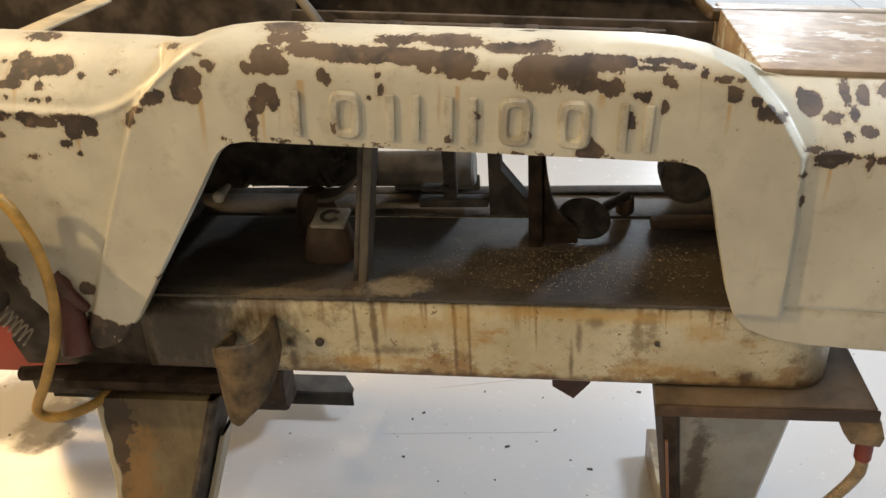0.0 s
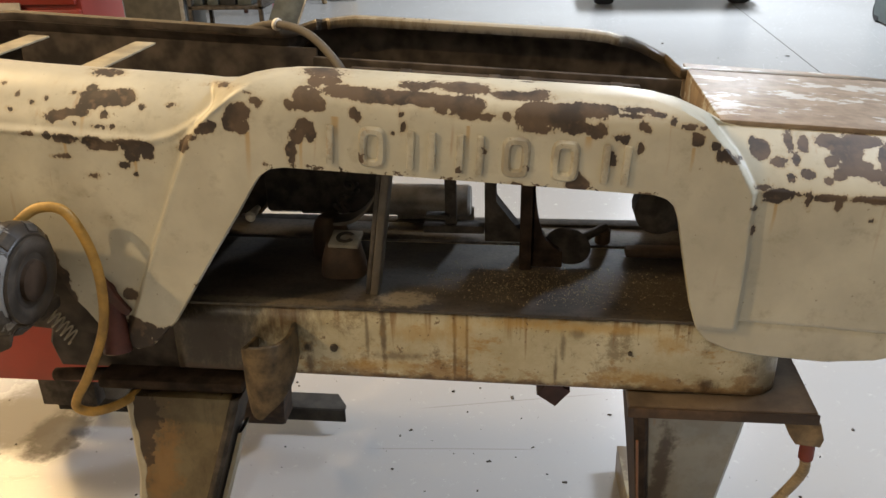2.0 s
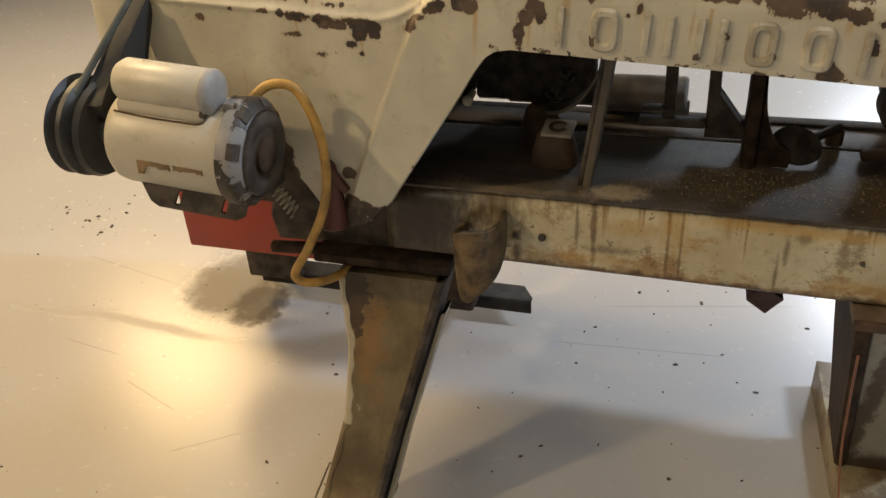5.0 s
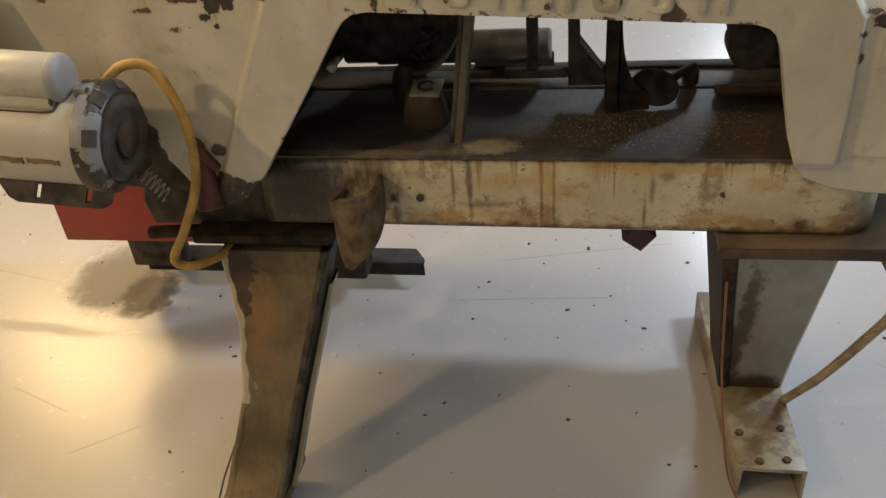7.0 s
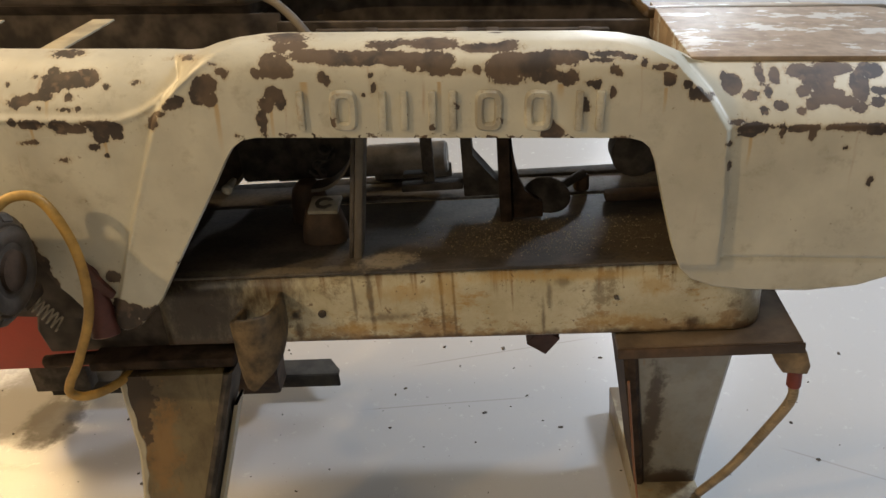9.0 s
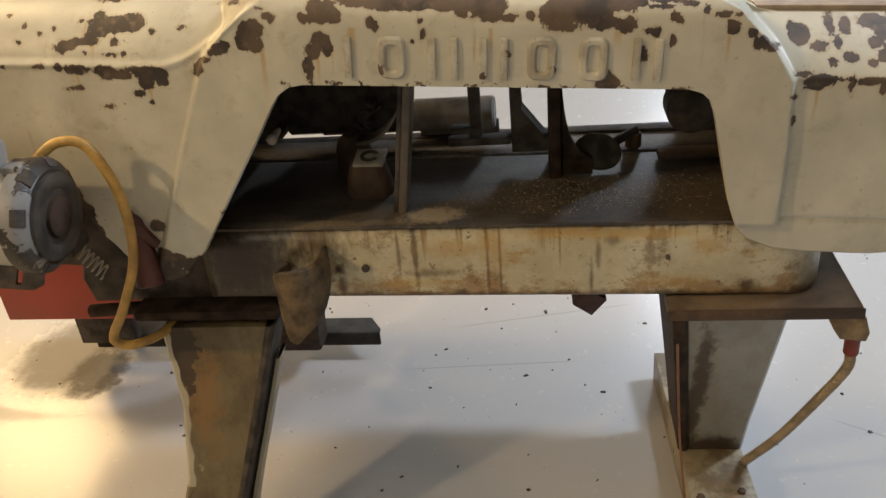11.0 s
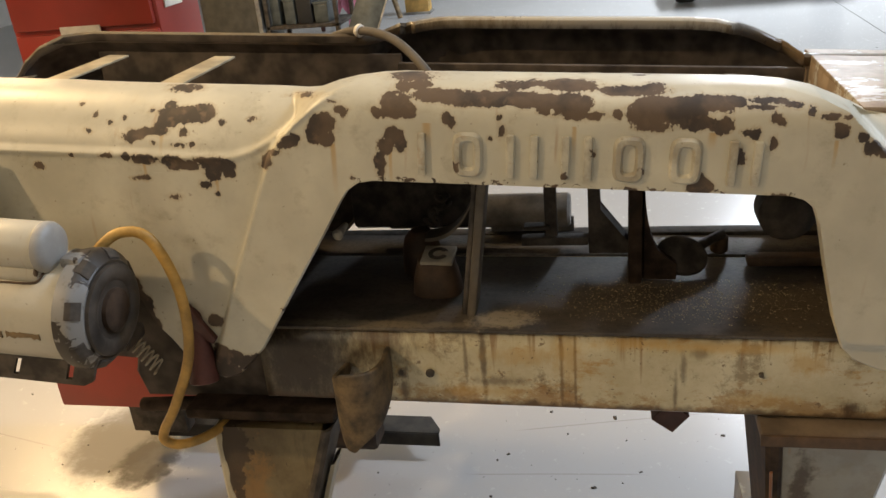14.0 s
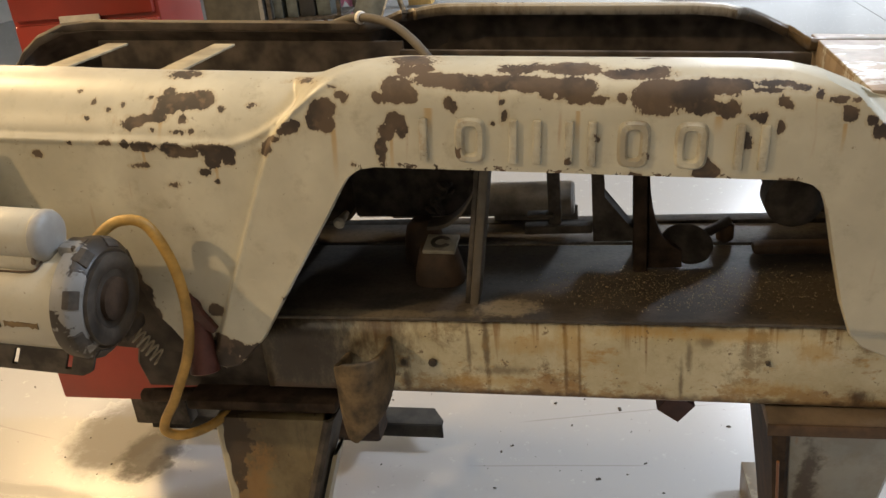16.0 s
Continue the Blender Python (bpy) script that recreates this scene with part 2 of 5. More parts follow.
CROWN_CHIPS_RIGHT = [
    (0.164, 0.116, 0.0359, 0.0179), (0.2, 0.115, 0.0387, 0.0188), (0.23, 0.124, 0.0336, 0.0123), (0.246, 0.097, 0.0146, 0.0122), (0.143, 0.107, 0.018, 0.0137), (0.213, 0.1, 0.0209, 0.0109),
    (0.112, 0.108, 0.0043, 0.0052), (0.255, 0.128, 0.0207, 0.0075), (0.159, 0.093, 0.0196, 0.0062), (0.314, 0.108, 0.0062, 0.0067), (0.32, 0.103, 0.0043, 0.004), (0.295, 0.122, 0.0094, 0.0015),
    (0.313, 0.073, 0.0038, 0.0068), (0.334, 0.126, 0.0081, 0.0034), (0.358, 0.119, 0.0034, 0.005), (0.384, 0.111, 0.0128, 0.0026), (0.395, 0.093, 0.0079, 0.0093), (0.39, 0.099, 0.0036, 0.004),
    (0.422, 0.085, 0.0061, 0.0053), (0.432, 0.07, 0.006, 0.008), (0.456, 0.065, 0.0134, 0.0049), (0.44, 0.074, 0.0101, 0.007),
]
CROWN_KEPT = [
    (-0.162, 0.12, 0.0055, 0.0049), (-0.198, 0.13, 0.0035, 0.0015), (0.241, 0.11, 0.0134, 0.0068), (0.252, 0.115, 0.0051, 0.0041), (0.094, 0.12, 0.0127, 0.0076), (0.024, 0.11, 0.0048, 0.0049),
]
TOP_RUBS = [
    (-0.182, 0.159, 0.0309, 0.0057), (-0.162, 0.145, 0.0126, 0.0066), (-0.031, 0.146, 0.0204, 0.005), (-0.001, 0.15, 0.0169, 0.0036), (0.045, 0.148, 0.0343, 0.0082), (0.127, 0.141, 0.0366, 0.0057),
    (0.157, 0.147, 0.0119, 0.0058), (0.301, 0.131, 0.0157, 0.0027),
]
PANEL_CHIPS = [
    (0.505, 0.083, 0.0142, 0.0151), (0.494, 0.093, 0.0047, 0.0072), (0.532, 0.065, 0.0109, 0.0071), (0.549, 0.101, 0.0056, 0.0145), (0.571, 0.096, 0.0078, 0.012), (0.558, 0.071, 0.0043, 0.0079),
    (0.549, 0.043, 0.005, 0.0059), (0.574, 0.049, 0.0092, 0.0074), (0.604, 0.042, 0.005, 0.0043), (0.61, 0.071, 0.0081, 0.0086), (0.621, 0.053, 0.0093, 0.0086), (0.611, 0.102, 0.0204, 0.0104),
    (0.636, 0.092, 0.0234, 0.0175), (0.659, 0.107, 0.0314, 0.0105), (0.646, 0.064, 0.0247, 0.0117), (0.672, 0.056, 0.0177, 0.0078), (0.695, 0.08, 0.0131, 0.022), (0.717, 0.104, 0.0179, 0.0112),
    (0.689, 0.046, 0.0103, 0.0066),
]
PANEL_RIDGE_CHIPS = [
    (0.529, 0.014, 0.0193, 0.0107), (0.509, 0.025, 0.0116, 0.0039), (0.565, 0.019, 0.0131, 0.0024), (0.576, 0.01, 0.0031, 0.0083), (0.607, 0.016, 0.0231, 0.0053), (0.621, 0.006, 0.005, 0.0075),
    (0.676, 0.017, 0.0305, 0.0049), (0.714, 0.014, 0.0152, 0.0089), (0.719, 0.055, 0.0099, 0.007), (0.724, 0.072, 0.013, 0.0047), (0.511, 0.005, 0.0019, 0.0025), (0.722, -0.071, 0.0031, 0.0066),
    (0.673, -0.016, 0.002, 0.0017), (0.497, -0.009, 0.0046, 0.0034), (0.502, -0.045, 0.0038, 0.0053),
]
BACK_CHIPS = [
    (-0.541, 0.093, 0.0391, 0.0127), (-0.511, 0.096, 0.0211, 0.0138), (-0.562, 0.086, 0.0185, 0.0122), (-0.576, 0.071, 0.0102, 0.0106), (-0.598, 0.065, 0.0215, 0.0043), (-0.62, 0.058, 0.0147, 0.0048),
    (-0.623, 0.053, 0.0051, 0.0064), (-0.567, 0.107, 0.0074, 0.0064), (-0.555, 0.136, 0.0228, 0.0057), (-0.537, 0.065, 0.0061, 0.0053), (-0.476, 0.081, 0.0039, 0.0042), (-0.43, 0.088, 0.0054, 0.0031),
]
BACK_SPECKS = [
    (-0.718, 0.107, 0.003, 0.0027), (-0.689, 0.09, 0.0029, 0.0027), (-0.661, 0.079, 0.0034, 0.0032), (-0.64, 0.086, 0.0023, 0.0021), (-0.695, 0.064, 0.0035, 0.0022), (-0.596, 0.099, 0.0028, 0.0027),
    (-0.584, 0.049, 0.0028, 0.0021), (-0.546, 0.045, 0.0045, 0.0021), (-0.535, 0.045, 0.0033, 0.0026), (-0.521, 0.047, 0.0033, 0.0032), (-0.611, -0.01, 0.0058, 0.0017), (-0.599, -0.009, 0.0035, 0.0023),
    (-0.506, -0.017, 0.0079, 0.0045), (-0.557, -0.039, 0.007, 0.0034), (-0.487, -0.031, 0.0022, 0.0022), (-0.725, 0.024, 0.0023, 0.0017), (-0.786, 0.004, 0.0061, 0.0046),
]
BACK_RIDGE_CHIPS = [
    (-0.629, 0.024, 0.0069, 0.0049), (-0.604, 0.021, 0.0195, 0.0072), (-0.665, 0.025, 0.0059, 0.0022), (-0.656, 0.026, 0.0029, 0.0027), (-0.553, 0.017, 0.017, 0.0115), (-0.526, 0.014, 0.0168, 0.006),
    (-0.481, 0.016, 0.0266, 0.0114), (-0.489, 0.001, 0.0118, 0.0094), (-0.464, 0.004, 0.0095, 0.0082), (-0.5, 0.022, 0.0134, 0.0049),
]
FOOT_CHIPS = [
    (-0.505, -0.324, 0.0312, 0.0174), (-0.467, -0.332, 0.0187, 0.0142), (-0.452, -0.323, 0.0098, 0.0119), (-0.514, -0.351, 0.0283, 0.0133), (-0.517, -0.31, 0.0168, 0.0093), (-0.659, -0.207, 0.0109, 0.0203),
    (-0.648, -0.24, 0.014, 0.026), (-0.643, -0.276, 0.0181, 0.0214), (-0.524, -0.258, 0.0127, 0.0105), (-0.393, -0.225, 0.0046, 0.004),
]
ARM_DRIPS = [(-0.290, 0.056, 0.10, 0.006), (-0.572, 0.070, 0.05, 0.005), (-0.603, 0.014, 0.04, 0.004), (-0.486, -0.004, 0.05, 0.004), (-0.205, 0.055, 0.09, 0.004),
             (-0.150, 0.09, 0.05, 0.009), (0.055, 0.09, 0.06, 0.005), (0.236, 0.086, 0.03, 0.008), (0.391, 0.08, 0.05, 0.004), (0.53, 0.0, 0.06, 0.004)]
M_ARM = worn_paint("chipped_cream_paint", [], dots=0.012, drips=ARM_DRIPS, masked=True, top_wear=(-0.24, 0.40, 0.125, 0.56))
# Rear casting: a much darker brown base than the front, with two paler patches.
M_REAR = worn_paint("dark_brown_rear_paint", [(0.24, 0.033, 0.04, 0.010), (-0.10, 0.030, 0.06, 0.012), (0.37, 0.030, 0.02, 0.012)], dots=0.25, lean=-0.27, cream=(0.085, 0.066, 0.044), stain=0.5, spots=[(0.10, 0.03, 0.36, 0.05, 0.9, (0.50, 0.48, 0.42)), (-0.15, 0.03, 0.2, 0.05, 0.5, (0.36, 0.30, 0.2))])
M_LETTER = worn_paint("raised_shape_paint", [], dots=0.75, stain=0.45)
BROWN, OCHRE = (0.070, 0.040, 0.018), (0.42, 0.26, 0.07)
# The widest, near-black spot is grime plus shade painted on the left end.
BED_SPOTS_AND_SHADE = [(-0.247, 0.060, 0.010, 0.012, 1.0, (0.02, 0.014, 0.010)), (-0.246, 0.030, 0.009, 0.024, 0.8, BROWN), (-0.43, 0.07, 0.17, 0.20, 1.0, (0.026, 0.017, 0.010)), (-0.28, 0.12, 0.06, 0.05, 0.6, BROWN), (-0.105, 0.09, 0.006, 0.10, 0.8, BROWN), (-0.135, 0.10, 0.004, 0.06, 0.6, BROWN), (-0.085, 0.05, 0.05, 0.010, 0.6, BROWN),
             (0.024, 0.09, 0.004, 0.10, 0.8, BROWN), (0.046, 0.09, 0.003, 0.12, 0.8, BROWN), (0.035, 0.10, 0.03, 0.06, 0.5, OCHRE), (0.14, 0.13, 0.08, 0.014, 0.6, OCHRE), (-0.03, 0.10, 0.07, 0.018, 0.5, OCHRE), (0.28, 0.125, 0.12, 0.012, 0.6, OCHRE)]
BED_SMEARS = [(0.40, 0.10, 0.035, 0.02, 0.6, OCHRE), (0.33, 0.030, 0.07, 0.014, 0.5, OCHRE), (-0.12, 0.030, 0.10, 0.012, 0.5, OCHRE), (0.47, 0.02, 0.022, 0.016, 0.9, BROWN), (0.57, 0.03, 0.05, 0.08, 0.6, BROWN), (0.205, 0.03, 0.004, 0.05, 0.7, BROWN), (0.216, 0.085, 0.006, 0.03, 0.6, BROWN), (0.238, 0.112, 0.016, 0.010, 0.5, BROWN)]


def bed_material():
    """Cream paint under years of coolant: rust drips, ochre smears, brown edges; grime and painted shade at the left
    end.
    """
    k = Mat("rust_streaked_paint")
    sep = k.node("ShaderNodeSeparateXYZ", Vector=k.coord)
    broad, fine = k.noise(6.0, 7, 0.7), k.noise(200.0, 3)
    c = k.mix(k.ramp(broad, 0.32, 0.68), (0.40, 0.345, 0.21), (0.57, 0.53, 0.38))
    streak = k.ramp(k.noise(30.0, 5, 0.6, stretch=(1.5, 1.0, 0.10)), 0.60, 0.78)
    c = k.mix(k.math("MULTIPLY", streak, 0.5), c, (0.24, 0.15, 0.055))
    smear = k.ramp(k.noise(17.0, 8, 0.75, stretch=(0.6, 1.0, 1.1)), 0.55, 0.66)
    c = k.mix(k.math("MULTIPLY", smear, 0.8), c, (0.37, 0.215, 0.055))
    grime = k.ramp(k.noise(11.0, 8, 0.78), 0.52, 0.64)
    c = k.mix(k.math("MULTIPLY", grime, 0.68), c, (0.15, 0.105, 0.055))
    run = k.math("ADD", k.noise(34.0, 4, 0.6, stretch=(1.4, 1.0, 0.05)), k.math("MULTIPLY", k.math("SUBTRACT", sep.outputs["Z"], 0.143), 1.7))
    c = k.mix(k.math("MULTIPLY", k.ramp(run, 0.50, 0.62), 0.75), c, (0.21, 0.115, 0.040))
    foot = k.math("SUBTRACT", k.noise(22.0, 7, 0.7, stretch=(1.0, 1.0, 1.6)), k.math("MULTIPLY", sep.outputs["Z"], 3.0))
    c = k.mix(k.math("MULTIPLY", k.ramp(foot, 0.38, 0.50), 0.7), c, (0.28, 0.16, 0.055))
    bite = k.ramp(k.noise(48.0, 5, 0.65), 0.64, 0.68)
    c = k.mix(k.math("MULTIPLY", bite, 0.75), c, (0.11, 0.06, 0.028))
    for u, w, ru, rw, amount, tone in BED_SPOTS_AND_SHADE + BED_SMEARS:
        d = k.vec("LENGTH", k.vec("MULTIPLY", k.vec("SUBTRACT", k.coord, (u, 0, w)), (1 / ru, 0, 1 / rw)), (0, 0, 0))
        ragged = k.math("ADD", d, k.math("MULTIPLY", k.math("SUBTRACT", k.noise(70.0, 7, 0.75, stretch=(1.0, 1.0, 0.5)), 0.5), 1.0 if ru > 0.1 else 2.4))
        c = k.mix(k.math("MULTIPLY", k.ramp(ragged, 1.35, 0.2), amount), c, tone)
    edge = k.math("MAXIMUM", k.ramp(k.math("ADD", sep.outputs["Z"], k.math("MULTIPLY", k.noise(40.0, 5), 0.03)), 0.148, 0.164), k.ramp(k.math("SUBTRACT", sep.outputs["Z"], k.math("MULTIPLY", k.noise(40.0, 5), 0.03)), 0.002, -0.012))
    c = k.mix(k.math("MULTIPLY", edge, 0.85), c, (0.06, 0.032, 0.016))
    pit = k.ramp(k.noise(130.0, 4, 0.6), 0.66, 0.72)
    c = k.mix(k.math("MULTIPLY", pit, 0.8), c, (0.07, 0.04, 0.02))
    return k.finish(c, k.lerp(grime, 0.36, 0.62), 0.0, k.math("ADD", k.math("MULTIPLY", broad, 0.6), k.math("SUBTRACT", k.math("MULTIPLY", fine, 0.2), pit)), 0.35, 0.0012)


M_BED = bed_material()
M_SKID = worn_paint("skid_paint", [], dots=0.3, lean=0.0, cream=(0.30, 0.26, 0.17), rub=0.45, stain=0.8)


def leg_material(name):
    """Paint soaked olive and brown; above, it flakes to rust, and below it is rubbed smooth."""
    k = Mat(name)
    sep = k.node("ShaderNodeSeparateXYZ", Vector=k.coord)
    c = k.mix(k.ramp(k.noise(7.0, 6, 0.65), 0.35, 0.65), (0.085, 0.062, 0.030), (0.165, 0.130, 0.068))
    c = k.mix(k.math("MULTIPLY", k.ramp(k.noise(40.0, 5, 0.7, stretch=(1.6, 1.0, 0.35)), 0.5, 0.7), 0.4), c, (0.060, 0.042, 0.022))
    # Rust blooms beside the flaked edge.
    d = k.vec("LENGTH", k.vec("MULTIPLY", k.vec("SUBTRACT", k.coord, (-0.535, 0.0, 0.440)), (1 / 0.045, 0.0, 1 / 0.11)), (0, 0, 0))
    bloom = k.math("ADD", d, k.math("MULTIPLY", k.math("SUBTRACT", k.noise(32.0, 7, 0.75), 0.5), 3.4))
    c = k.mix(k.math("MULTIPLY", k.ramp(bloom, 1.1, 0.3), 0.6), c, (0.24, 0.125, 0.036))
    pale = k.ramp(k.noise(16.0, 7, 0.72, stretch=(1.4, 1.0, 0.8)), 0.66, 0.69)
    c = k.mix(k.math("MULTIPLY", pale, 0.6), c, (0.36, 0.31, 0.20))
    # Black flakes, thick at the top corner, strewn elsewhere.
    d = k.vec("LENGTH", k.vec("MULTIPLY", k.vec("SUBTRACT", k.coord, (-0.572, 0.0, 0.545)), (1 / 0.035, 0.0, 1 / 0.09)), (0, 0, 0))
    flake = k.math("ADD", d, k.math("MULTIPLY", k.math("SUBTRACT", k.noise(30.0, 6, 0.7), 0.5), 3.0))
    pit = k.math("MAXIMUM", k.ramp(flake, 1.0, 0.85), k.ramp(k.noise(48.0, 5, 0.65), 0.67, 0.70))
    c = k.mix(k.math("MULTIPLY", pit, 0.85), c, (0.035, 0.022, 0.014))
    return k.finish(c, k.lerp(pit, 0.42, 0.65), 0.0, k.math("SUBTRACT", k.noise(60.0, 4), k.math("MULTIPLY", pit, 0.8)), 0.4, 0.002)


M_LEG = leg_material("brown_stained_leg")
M_SKID_PALE = worn_paint("pale_leg_edge_paint", [], dots=0.12, lean=0.0, cream=(0.42, 0.38, 0.28), rub=0.2, stain=0.15)
M_LEG_GREY = worn_paint("grey_leg_paint", [], dots=0.12, lean=0.0, cream=(0.27, 0.26, 0.22), rub=0.1, stain=0.25,
                        spots=[(0.48, 0.10, 0.10, 0.05, 0.95, (0.05, 0.03, 0.018)), (0.42, 0.30, 0.022, 0.30, 0.9, (0.05, 0.032, 0.02)), (0.46, 0.575, 0.12, 0.016, 0.8, (0.06, 0.035, 0.02))])
M_MOTOR = worn_paint("motor_paint", [], dots=0.06, lean=0.0, cream=(0.52, 0.49, 0.40))
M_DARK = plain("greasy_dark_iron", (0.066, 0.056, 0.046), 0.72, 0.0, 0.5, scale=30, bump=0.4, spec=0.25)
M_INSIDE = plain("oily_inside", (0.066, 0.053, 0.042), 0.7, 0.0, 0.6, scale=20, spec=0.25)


def table_material():
    """Steel black with oil, with paler ragged patches."""
    k = Mat("oily_steel_table")
    c = k.mix(k.ramp(k.noise(7.0, 7, 0.7, stretch=(1.0, 1.6, 1.0)), 0.36, 0.62), (0.038, 0.032, 0.027), (0.088, 0.072, 0.055))
    for u, v, ru, rv, amount, tone in ((-0.075, 0.10, 0.05, 0.035, 0.95, (0.34, 0.29, 0.21)), (0.42, 0.15, 0.13, 0.10, 0.7, (0.13, 0.095, 0.055)), (0.12, 0.41, 0.4, 0.05, 0.6, (0.17, 0.145, 0.115)), (-0.3, 0.075, 0.25, 0.014, 0.5, (0.20, 0.16, 0.10))):
        d = k.vec("LENGTH", k.vec("MULTIPLY", k.vec("SUBTRACT", k.coord, (u, v, 0)), (1 / ru, 1 / rv, 0)), (0, 0, 0))
        ragged = k.math("ADD", d, k.math("MULTIPLY", k.math("SUBTRACT", k.noise(28.0, 7, 0.75), 0.5), 2.6))
        c = k.mix(k.math("MULTIPLY", k.ramp(ragged, 1.2, 0.5), amount), c, tone)
    fine = k.noise(120.0, 4, 0.7)
    c = k.mix(k.math("MULTIPLY", k.ramp(fine, 0.52, 0.68), 0.5), c, (0.022, 0.018, 0.014))
    return k.finish(c, k.lerp(fine, 0.5, 0.8), 0.0, fine, 0.35, 0.0015)


M_TABLE = table_material()
M_JAW = plain("dusty_iron_jaw", (0.115, 0.097, 0.073), 0.7, 0.0, 0.4)
M_DUST = plain("dusty_grey_brown_steel", (0.24, 0.212, 0.175), 0.7, 0.0, 0.4, scale=18)
M_PLATE = plain("dusty_brown_plate", (0.13, 0.095, 0.062), 0.65, 0.0, 0.4, scale=12)
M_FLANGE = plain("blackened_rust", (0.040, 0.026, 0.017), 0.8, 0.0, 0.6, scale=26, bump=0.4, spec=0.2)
M_WASHER = plain("grubby_pale_washer", (0.33, 0.295, 0.225), 0.7, 0.0, 0.3, scale=40)
M_RUSTY = plain("rusty_brown_steel", (0.085, 0.052, 0.030), 0.7, 0.1, 0.5)
M_SCOOP = plain("dark_crusty_rust", (0.095, 0.066, 0.034), 0.75, 0.0, 0.7, scale=30, bump=0.5)
M_CHUTE = plain("yellow_brown_rust", (0.20, 0.135, 0.065), 0.65, 0.0, 0.5, scale=22)
M_STRAP = plain("dusty_pale_strap", (0.34, 0.285, 0.18), 0.6, 0.0, 0.3, scale=20)
M_RUBBER = plain("black_rubber", (0.018, 0.018, 0.018), 0.7)
M_RED = plain("red_enamel", (0.27, 0.030, 0.018), 0.38, 0.0, 0.18, scale=5)
M_DKRED = plain("dark_red_paint", (0.055, 0.020, 0.015), 0.5, 0.0, 0.4)
M_LUG = plain("dark_red_primer", (0.085, 0.030, 0.024), 0.5, 0.0, 0.4, scale=24)
M_SOCKET = plain("dull_red_socket", (0.16, 0.032, 0.02), 0.6, 0.0, 0.3)
M_CABLE = plain("yellow_cable", (0.40, 0.235, 0.055), 0.5, 0.0, 0.3, scale=30)


def bell_material():
    """Grey paint that flakes off dark iron in big scales."""
    k = Mat("flaking_grey_paint")
    warp = k.vec("ADD", k.coord, k.vec("MULTIPLY", k.vec("SUBTRACT", k.node("ShaderNodeTexNoise", Vector=k.coord, Scale=30.0, Detail=5.0).outputs["Color"], (0.5, 0.5, 0.5)), (0.05, 0.05, 0.05)))
    scale = k.noise(11.0, 5, 0.6, at=warp)
    flake = k.ramp(scale, 0.515, 0.53)
    c = k.mix(flake, (0.035, 0.028, 0.022), (0.24, 0.235, 0.225))
    c = k.mix(k.math("MULTIPLY", k.ramp(k.noise(60.0, 4), 0.55, 0.7), 0.5), c, (0.09, 0.065, 0.045))
    return k.finish(c, 0.45, 0.0, flake, 0.6, 0.002)


M_BELL = bell_material()
M_BELLDK = plain("brown_stained_grey_iron", (0.045, 0.037, 0.030), 0.55, 0.0, 0.6, scale=26, bump=0.4)
M_CAPEND = plain("dull_grey_dome", (0.33, 0.32, 0.30), 0.45, 0.0, 0.2)
M_PULLEY = plain("grey_cast_pulley", (0.055, 0.056, 0.055), 0.5, 0.3, 0.4)
M_GREYDK = plain("dark_green_grey", (0.075, 0.085, 0.08), 0.4, 0.0, 0.35)
M_WHITE = plain("white_label", (0.62, 0.58, 0.50), 0.6)
M_CONDUIT = plain("dusty_conduit", (0.30, 0.23, 0.14), 0.55, 0.2, 0.3, scale=40)
M_HOSE = plain("dusty_brown_hose", (0.085, 0.072, 0.056), 0.7)
M_ORANGE = plain("orange_cord", (0.22, 0.095, 0.04), 0.5)
M_STEEL = plain("bare_steel", (0.34, 0.33, 0.31), 0.4, 0.7, 0.3)
M_ANGLE = plain("dull_grey_angle", (0.036, 0.032, 0.026), 0.75, 0.0, 0.5, spec=0.25)
M_PINK = plain("pink_cloth", (0.45, 0.16, 0.22), 0.9, 0.0, 0.3)
M_SWARF = plain("brassy_swarf", (0.28, 0.22, 0.12), 0.5, 0.2, 0.6, scale=300)
M_WOOD = plain("yellow_wood", (0.55, 0.34, 0.10), 0.6, 0.0, 0.3, scale=8)
M_GREEN = plain("dark_green_plastic", (0.06, 0.085, 0.08), 0.45)
M_GREYCAB = plain("olive_grey_steel", (0.075, 0.068, 0.052), 0.5)


def cover_material():
    k = Mat("patchy_cover_plate")
    n = k.noise(10.0, 6, 0.68, stretch=(0.8, 1.2, 1.0))
    m = k.ramp(n, 0.535, 0.575)
    c = k.mix(k.ramp(k.noise(30.0, 4), 0.35, 0.65), (0.20, 0.15, 0.105), (0.29, 0.225, 0.16))
    # Ragged white patches over the brown.
    c = k.mix(m, c, (0.44, 0.43, 0.40))
    return k.finish(c, k.lerp(m, 0.5, 0.4), 0.0, n, 0.3)


M_COVER = cover_material()


